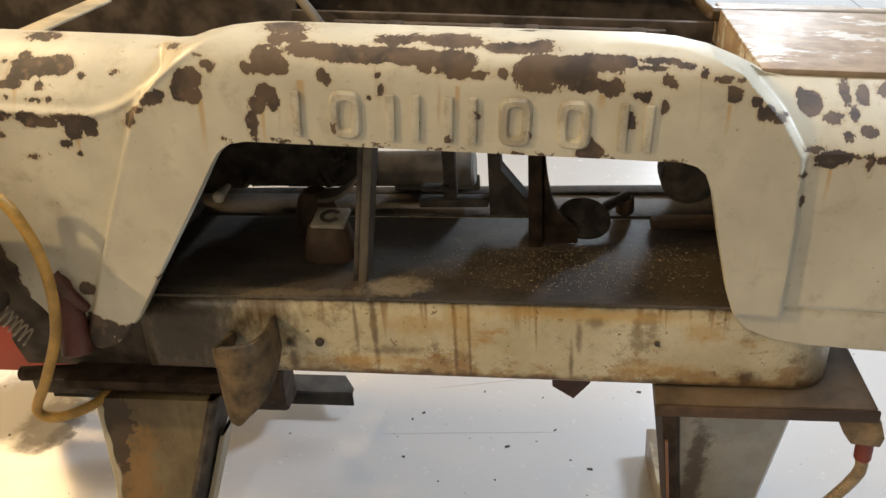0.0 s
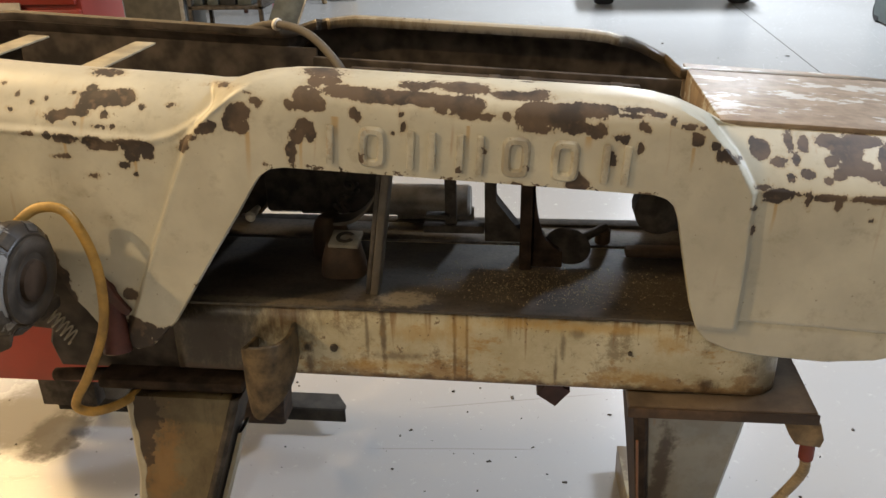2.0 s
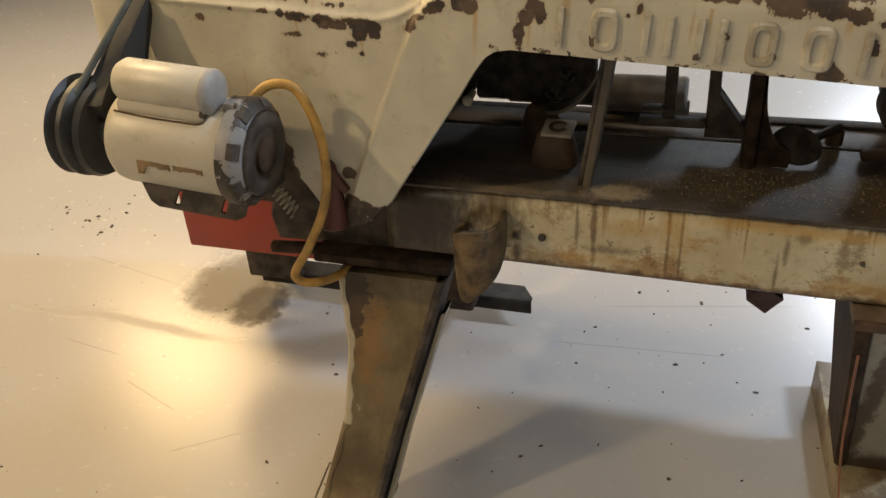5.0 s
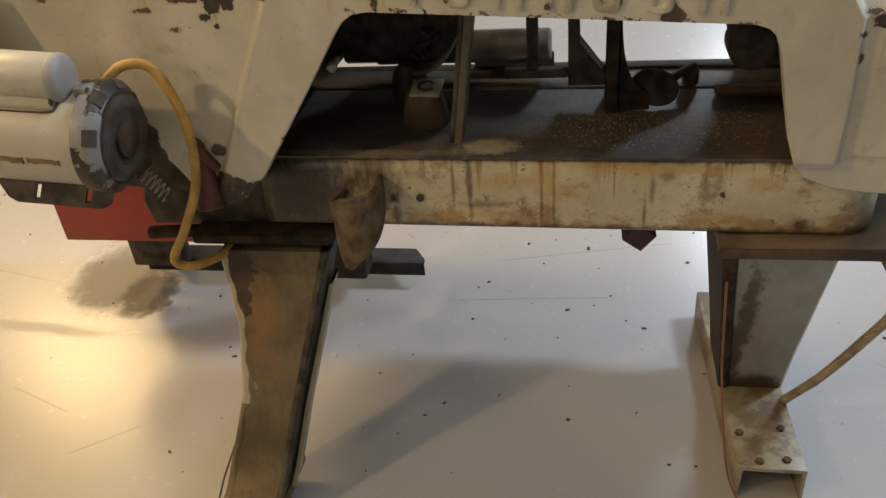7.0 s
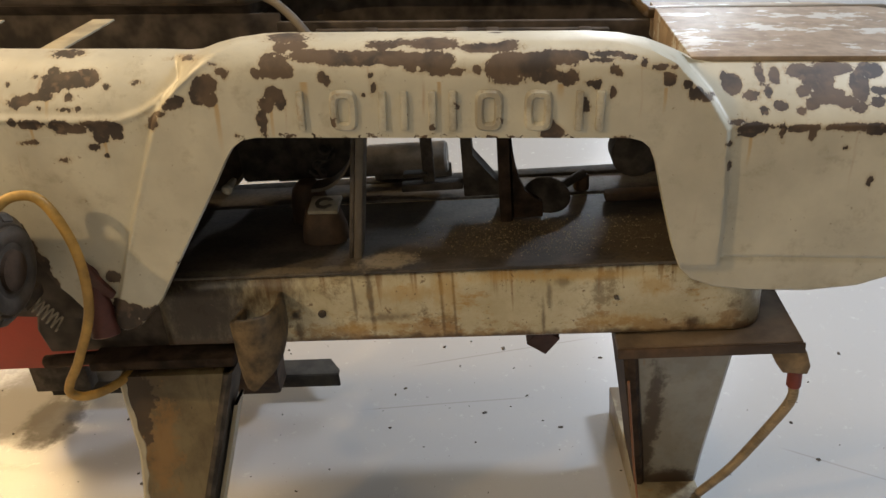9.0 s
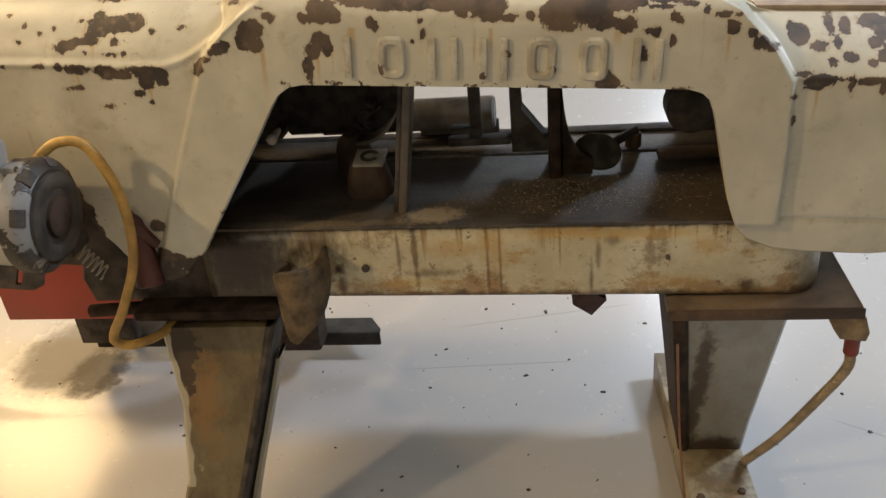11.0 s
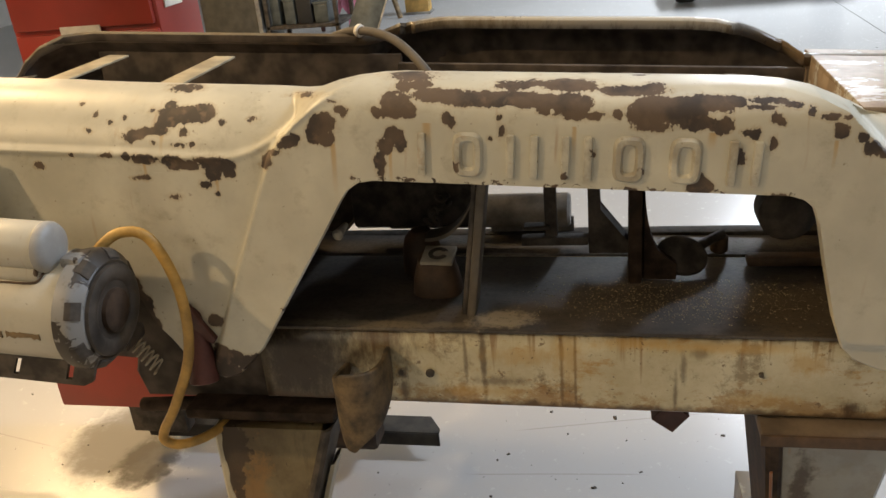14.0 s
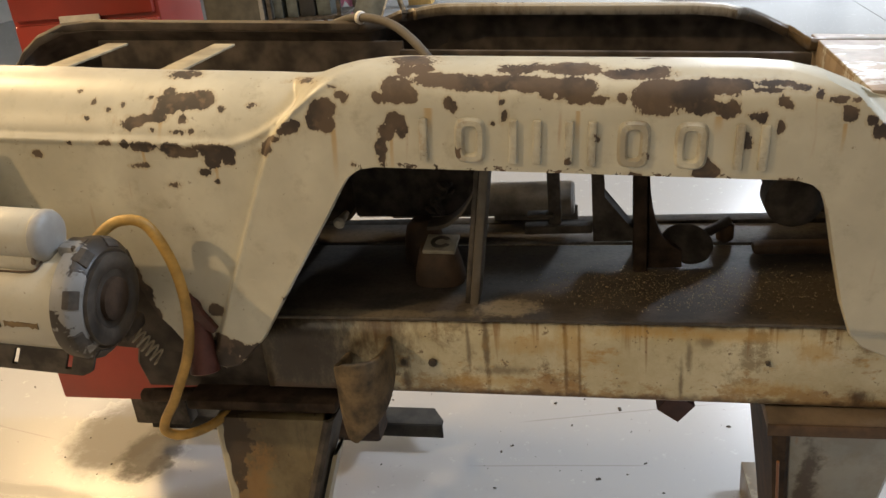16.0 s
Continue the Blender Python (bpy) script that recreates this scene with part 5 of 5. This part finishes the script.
# ---- leads ----
part("cable", tube([(-0.664, -0.092, 0.952), (-0.653, -0.074, 0.980), (-0.624, -0.053, 0.997), (-0.582, -0.047, 0.982), (-0.552, -0.050, 0.895), (-0.560, -0.053, 0.786), (-0.612, -0.045, 0.68), (-0.652, -0.035, 0.620), (-0.660, -0.03, 0.594), (-0.640, -0.022, 0.580), (-0.612, 0.0, 0.576), (-0.592, 0.035, 0.574), (-0.585, 0.08, 0.573), (-0.58, 0.13, 0.572)], 0.0085), M_CABLE, SAW, "yellow rubber cable looping from motor to pedestal")
part("conduit", tube([(0.655, 0.055, 0.50), (0.656, 0.06, 0.455), (0.628, 0.09, 0.36), (0.585, 0.15, 0.21), (0.538, 0.205, 0.088)], 0.009, 10, 12, 0.0012), M_CONDUIT, SAW, "ribbed flexible metal conduit")
br = prism([(0.60, 0.585), (0.662, 0.585), (0.672, 0.552), (0.668, 0.535), (0.625, 0.540), (0.612, 0.56)], 0.03, 0.07, "y", 0.002)
part("conduit_bracket", br, M_CHUTE, SAW)
part("conduit_socket", rod((0.655, 0.055, 0.545), (0.656, 0.056, 0.49), 0.013), M_SOCKET, SAW)
part("cord", tube([(0.356, 0.046, 0.52), (0.372, 0.10, 0.36), (0.386, 0.12, 0.20), (0.400, 0.03, 0.05), (0.424, -0.04, 0.006), (0.44, -0.20, 0.005)], 0.0024), M_ORANGE, SAW, "thin orange cord hanging to the floor")
part("hose", tube([(-0.58, 0.53, 1.12), (-0.52, 0.52, 1.150), (-0.44, 0.50, 1.176), (-0.365, 0.465, 1.193), (-0.28, 0.41, 1.178), (-0.20, 0.33, 1.12), (-0.15, 0.25, 1.05)], 0.0085), M_HOSE, SAW, "grey-brown hose tied to the arm")
part("tie", lathe([(-0.005, 0.010), (-0.003, 0.0125), (0.003, 0.0125), (0.005, 0.010)], 16, "x", pose(-0.365, 0.465, 1.193, 0, 10, -35)), M_WHITE, SAW, "white string tie")


# ---- red tool cabinet behind the drive end ----
CAB = thing("tool_cabinet", (-1.0, 0.63, 0), "red steel rolling tool cabinet with its lower drawer pulled open", "tool cabinet")
part("body", box((-0.235, 0, 0.26), (0.135, 0.20, 1.62), 0.008), M_RED, CAB)
part("door", box((-0.225, -0.012, 1.212), (0.125, 0.002, 1.60), 0.004), M_RED, CAB)
part("door", box((-0.225, -0.012, 0.70), (0.132, 0.002, 1.202), 0.004), M_RED, CAB)
part("open_drawer", box((-0.275, -0.165, 0.305), (0.232, 0.004, 0.66), 0.005), M_RED, CAB, "red drawer pulled out")
part("paper_label", box((-0.105, -0.0150, 1.190), (-0.005, -0.0125, 1.218), 0.0), M_WHITE, CAB, "white printed label, too small to read")
part("tape", box((0.1355, 0.03, 1.24), (0.139, 0.11, 1.33), 0.0), M_WHITE, CAB, "crumpled clear tape")
# Not a cabinet part: a dark block standing for shade below the drawer.
part("shade_block", box((-0.225, 0.012, 0.10), (-0.06, 0.06, 0.262), 0.004), M_DARK, CAB, "black block added for the shade under the drawer")
for x in (-0.19, 0.09):
    caster = part("caster", rod((x - 0.010, 0.185, 0.030), (x + 0.010, 0.185, 0.030), 0.030, 20), M_RUBBER, CAB)
    part("fork", box((x - 0.014, 0.177, 0.03), (x + 0.014, 0.193, 0.265), 0.003), M_DARK, caster)

# ---- things further back ----
cabinet = thing("steel_cabinet", (-2.72, 5.0, 0), "olive-grey steel cabinet with a pale edge", "cabinet")
part("body", box((-0.24, 0, 0), (0.20, 0.5, 1.9), 0.01), M_GREYCAB, cabinet)
part("edge_strip", box((0.20, -0.01, 0), (0.235, 0.03, 1.9), 0.004), M_STEEL, cabinet)


def shelf_unit():
    rack = thing("shelf_unit", (-2.18, 5.0, 0), "dark steel shelf unit crammed with black boxes", "shelf")
    for x in (-0.28, 0.26):
        for y in (0.0, 0.4):
            part("upright", box((x, y, 0), (x + 0.03, y + 0.03, 1.8), 0.002), M_DARK, rack)
    for z in (0.15, 0.52, 0.92, 1.35):
        part("shelf", box((-0.28, 0, z), (0.29, 0.43, z + 0.025), 0.003), M_DARK, rack)
    return rack


shelf_unit()
rng = random.Random(4)
for z in (0.175, 0.545, 0.945):
    x = -2.43
    while x < -1.98:
        w, h = rng.uniform(0.07, 0.15), rng.uniform(0.12, 0.27)
        tone = rng.choice((M_DARK, M_RUBBER, M_GREYDK, M_STEEL))
        crate = thing("storage_box", (x, 5.05, z), "small dark storage box on a steel shelf", "box", "boxes on the shelf")
        part("body", box((0, 0, 0), (w, 0.26, h), 0.006), tone, crate)
        part("lid", box((-0.003, -0.003, h), (w + 0.003, 0.263, h + 0.018), 0.004), tone, crate)
        x += w + rng.uniform(0.012, 0.04)

sheet = thing("metal_sheet", (-1.86, 4.7, 0), "dark grey metal sheet with a bright edge, leaning against the shelf", "metal sheet")
sheet.matrix_world = pose(-1.86, 4.7, 0, -8, 22, 0)
part("sheet", box((-0.10, 0, 0.05), (0.10, 0.006, 0.95), 0.001), M_GREYDK, sheet)
part("edge_strip", box((0.10, -0.002, 0.05), (0.112, 0.008, 0.95), 0.001), M_STEEL, sheet, "bright bare edge of the sheet")

table = thing("side_table", (-2.85, 8.1, 0), "small dark red table with a pink cloth over it", "table")
part("tabletop", box((-0.30, 0, 0.60), (0.16, 0.4, 0.64), 0.006), M_DKRED, table)
for x in (-0.28, 0.10):
    for y in (0.02, 0.34):
        part("leg", box((x, y, 0), (x + 0.04, y + 0.04, 0.60), 0.004), M_DKRED, table)


def cloth():
    bm, cols = bmesh.new(), []
    for n in range(25):
        x = -0.02 + 0.22 * n / 24
        cols.append([bm.verts.new((x + 0.012 * math.sin(5 * s + n), -0.02 + 0.018 * math.sin(n * 0.9) - 0.03 * s, 0.66 - s * (0.50 - 0.12 * math.sin(n * 0.35)))) for s in np.linspace(0, 1, 12)])
    for a, b in zip(cols, cols[1:]):
        for n in range(11):
            bm.faces.new((a[n], a[n + 1], b[n + 1], b[n]))
    return bm


rag = thing("cloth", (-2.85, 8.1, 0), "pink cloth hanging over a table edge", "cloth")
part("fabric", cloth(), M_PINK, rag)

stand = thing("pole_stand", (-2.62, 8.3, 0), "thin black upright pole on a flat foot", "pole")
part("pole", rod((0, 0, 0.0), (0, 0, 1.9), 0.018), M_RUBBER, stand)
part("foot", lathe([(0, 0.12), (0.015, 0.12), (0.02, 0.10)], 24, "z"), M_RUBBER, stand)

broom = thing("wooden_pole", (-2.42, 8.75, 0), "brown wooden pole leaning in a corner", "pole")
part("shaft", rod((0.06, 0, 0.0), (-0.42, 0.25, 1.6), 0.03), M_CHUTE, broom)

post = thing("wooden_post", (-2.20, 8.95, 0), "square yellow wooden post with a metal base", "post")
part("post", box((-0.14, 0, 0.02), (0.14, 0.2, 3.0), 0.006), M_WOOD, post)
part("base", box((-0.16, -0.02, 0), (0.16, 0.22, 0.03), 0.004), M_STEEL, post)


def wheel(parent, x, y):
    tyre = part("tyre", lathe([(-0.10, 0.19), (-0.11, 0.24), (-0.10, 0.285), (-0.06, 0.30), (0.06, 0.30), (0.10, 0.285), (0.11, 0.24), (0.10, 0.19)], 36, "x", pose(x, y, 0.30)), M_RUBBER, parent, "black rubber tyre")
    part("rim", lathe([(-0.105, 0.05), (-0.09, 0.18), (0.09, 0.18), (0.105, 0.05)], 28, "x", pose(x, y, 0.30)), M_DKRED, tyre, "dark red wheel rim")


truck = thing("trailer", (1.56, 8.55, 0), "low trailer with black tyres and dark red rims, parked", "trailer")
wheel(truck, -0.72, 0.0)
wheel(truck, 0.72, 0.0)
part("axle", rod((-0.72, 0, 0.30), (0.72, 0, 0.30), 0.035), M_DARK, truck)
part("housing", box((-0.2, -0.15, 0.16), (0.2, 0.15, 0.40), 0.04), M_DARK, truck)
part("bed", box((-0.75, -0.5, 0.62), (0.75, 1.6, 0.74), 0.01), M_DARK, truck)
part("frame", box((-0.5, -0.4, 0.36), (0.5, 1.5, 0.63), 0.01), M_DARK, truck)


def wheelie_bin():
    b = thing("wheelie_bin", (3.30, 6.65, 0), "dark grey-green plastic wheelie bin", "bin")
    part("body", loft([(0.02, 0.0, 0.56, 0.0, 0.72), (0.06, -0.01, 0.57, -0.01, 0.73), (1.0, -0.07, 0.63, -0.07, 0.80)]), M_GREEN, b)
    part("lid", box((-0.09, -0.1, 1.0), (0.65, 0.83, 1.05), 0.015), M_GREEN, b)
    for x in (0.06, 0.27, 0.48):
        part("rib", loft([(0.05, x - 0.02, x + 0.02, -0.016, 0.01), (0.98, x - 0.02, x + 0.02, -0.078, -0.05)]), M_GREEN, b)
    for x in (0.02, 0.54):
        part("wheel", rod((x - 0.03, 0.68, 0.10), (x + 0.03, 0.68, 0.10), 0.10, 24), M_RUBBER, b)
    return b


wheelie_bin()
carton = thing("cardboard_scrap", (3.2, 9.6, 0), "crumpled brown cardboard and white paper on the floor", "cardboard")
part("flap", box((0.0, 0, 0.0), (0.5, 0.3, 0.05), 0.01, m=pose(0, 0, 0, 0, 0, 12)), M_CHUTE, carton)
part("sheet", box((-0.35, 0.05, 0.0), (0.02, 0.3, 0.02), 0.004, m=pose(0, 0, 0.001, 0, 0, -9)), M_WHITE, carton)

# ---- floor joint and swept dirt ----
joint = prism([(2.20, -2.0), (2.206, -2.0), (2.216, 9.5), (2.210, 9.5)], -0.002, 0.0012, "z")
tagged(part("floor_joint", joint, M_DARK), "thin dark joint across the concrete floor", "floor joint", kind="structure")

crack = prism([(-0.716, 0.060), (-0.7125, 0.060), (-0.7005, -0.045), (-0.684, -0.13), (-0.668, -0.23), (-0.672, -0.23), (-0.688, -0.13), (-0.7045, -0.045)], -0.002, 0.0011, "z")
tagged(part("floor_crack", crack, M_DARK), "fine dark crack in the concrete floor", "floor crack", kind="structure")


def scatter(count, area, size, z, seed, flat=0.45):
    """Small angular crumbs strewn over an area, thicker towards its middle."""
    r, bm = random.Random(seed), bmesh.new()
    x0, x1, y0, y1 = area
    for _ in range(count):
        x = x0 + (x1 - x0) * (r.random() + r.random() * 0.6) / 1.6
        y = y0 + (y1 - y0) * (r.random() + r.random() * 0.6) / 1.6
        q = size * (0.35 + r.random() ** 3 * 1.5)
        turn = Matrix.Translation((x, y, z + q * flat * 0.5)) @ pose(0, 0, 0, r.uniform(-25, 25), r.uniform(-25, 25), r.uniform(0, 360)) @ Matrix.Diagonal((q * r.uniform(0.6, 1.9), q, q * flat, 1))
        v = [bm.verts.new(turn @ Vector(p)) for p in ((-0.5, -0.5, -0.5), (0.5, -0.4, -0.5), (0.4, 0.5, -0.5), (-0.5, 0.4, -0.5), (-0.2, -0.2, 0.5), (0.3, 0.2, 0.5))]
        for f in ((0, 1, 2, 3), (0, 4, 1), (1, 4, 5), (1, 5, 2), (2, 5, 3), (3, 5, 4), (3, 4, 0)):
            bm.faces.new([v[n] for n in f])
    return bm


dirt = part("floor_grit", scatter(420, (-2.4, 1.6, -0.45, 2.4), 0.0055, 0.0, 11), M_DARK, smooth=False)
tagged(dirt, "dark metal chips and grit strewn on the floor", "grit", kind="stuff")
clump = part("floor_grit", scatter(44, (-2.45, -1.90, 0.85, 1.20), 0.0075, 0.0, 17), M_DARK, smooth=False)
tagged(clump, "small clump of dark chips on the floor beyond the pulley", "grit", kind="stuff")
far = part("floor_grit", scatter(60, (-1.0, 3.0, 2.5, 7.5), 0.022, 0.0, 12, 0.15), M_DARK, smooth=False)
tagged(far, "dark scraps lying on the floor further back", "grit", kind="stuff")
swarf = part("swarf", scatter(3400, (-0.12, 0.54, 0.080, 0.27), 0.0014, 0.7672, 13), M_SWARF, smooth=False)
tagged(swarf, "brassy metal swarf strewn over the oily table", "swarf", kind="stuff")
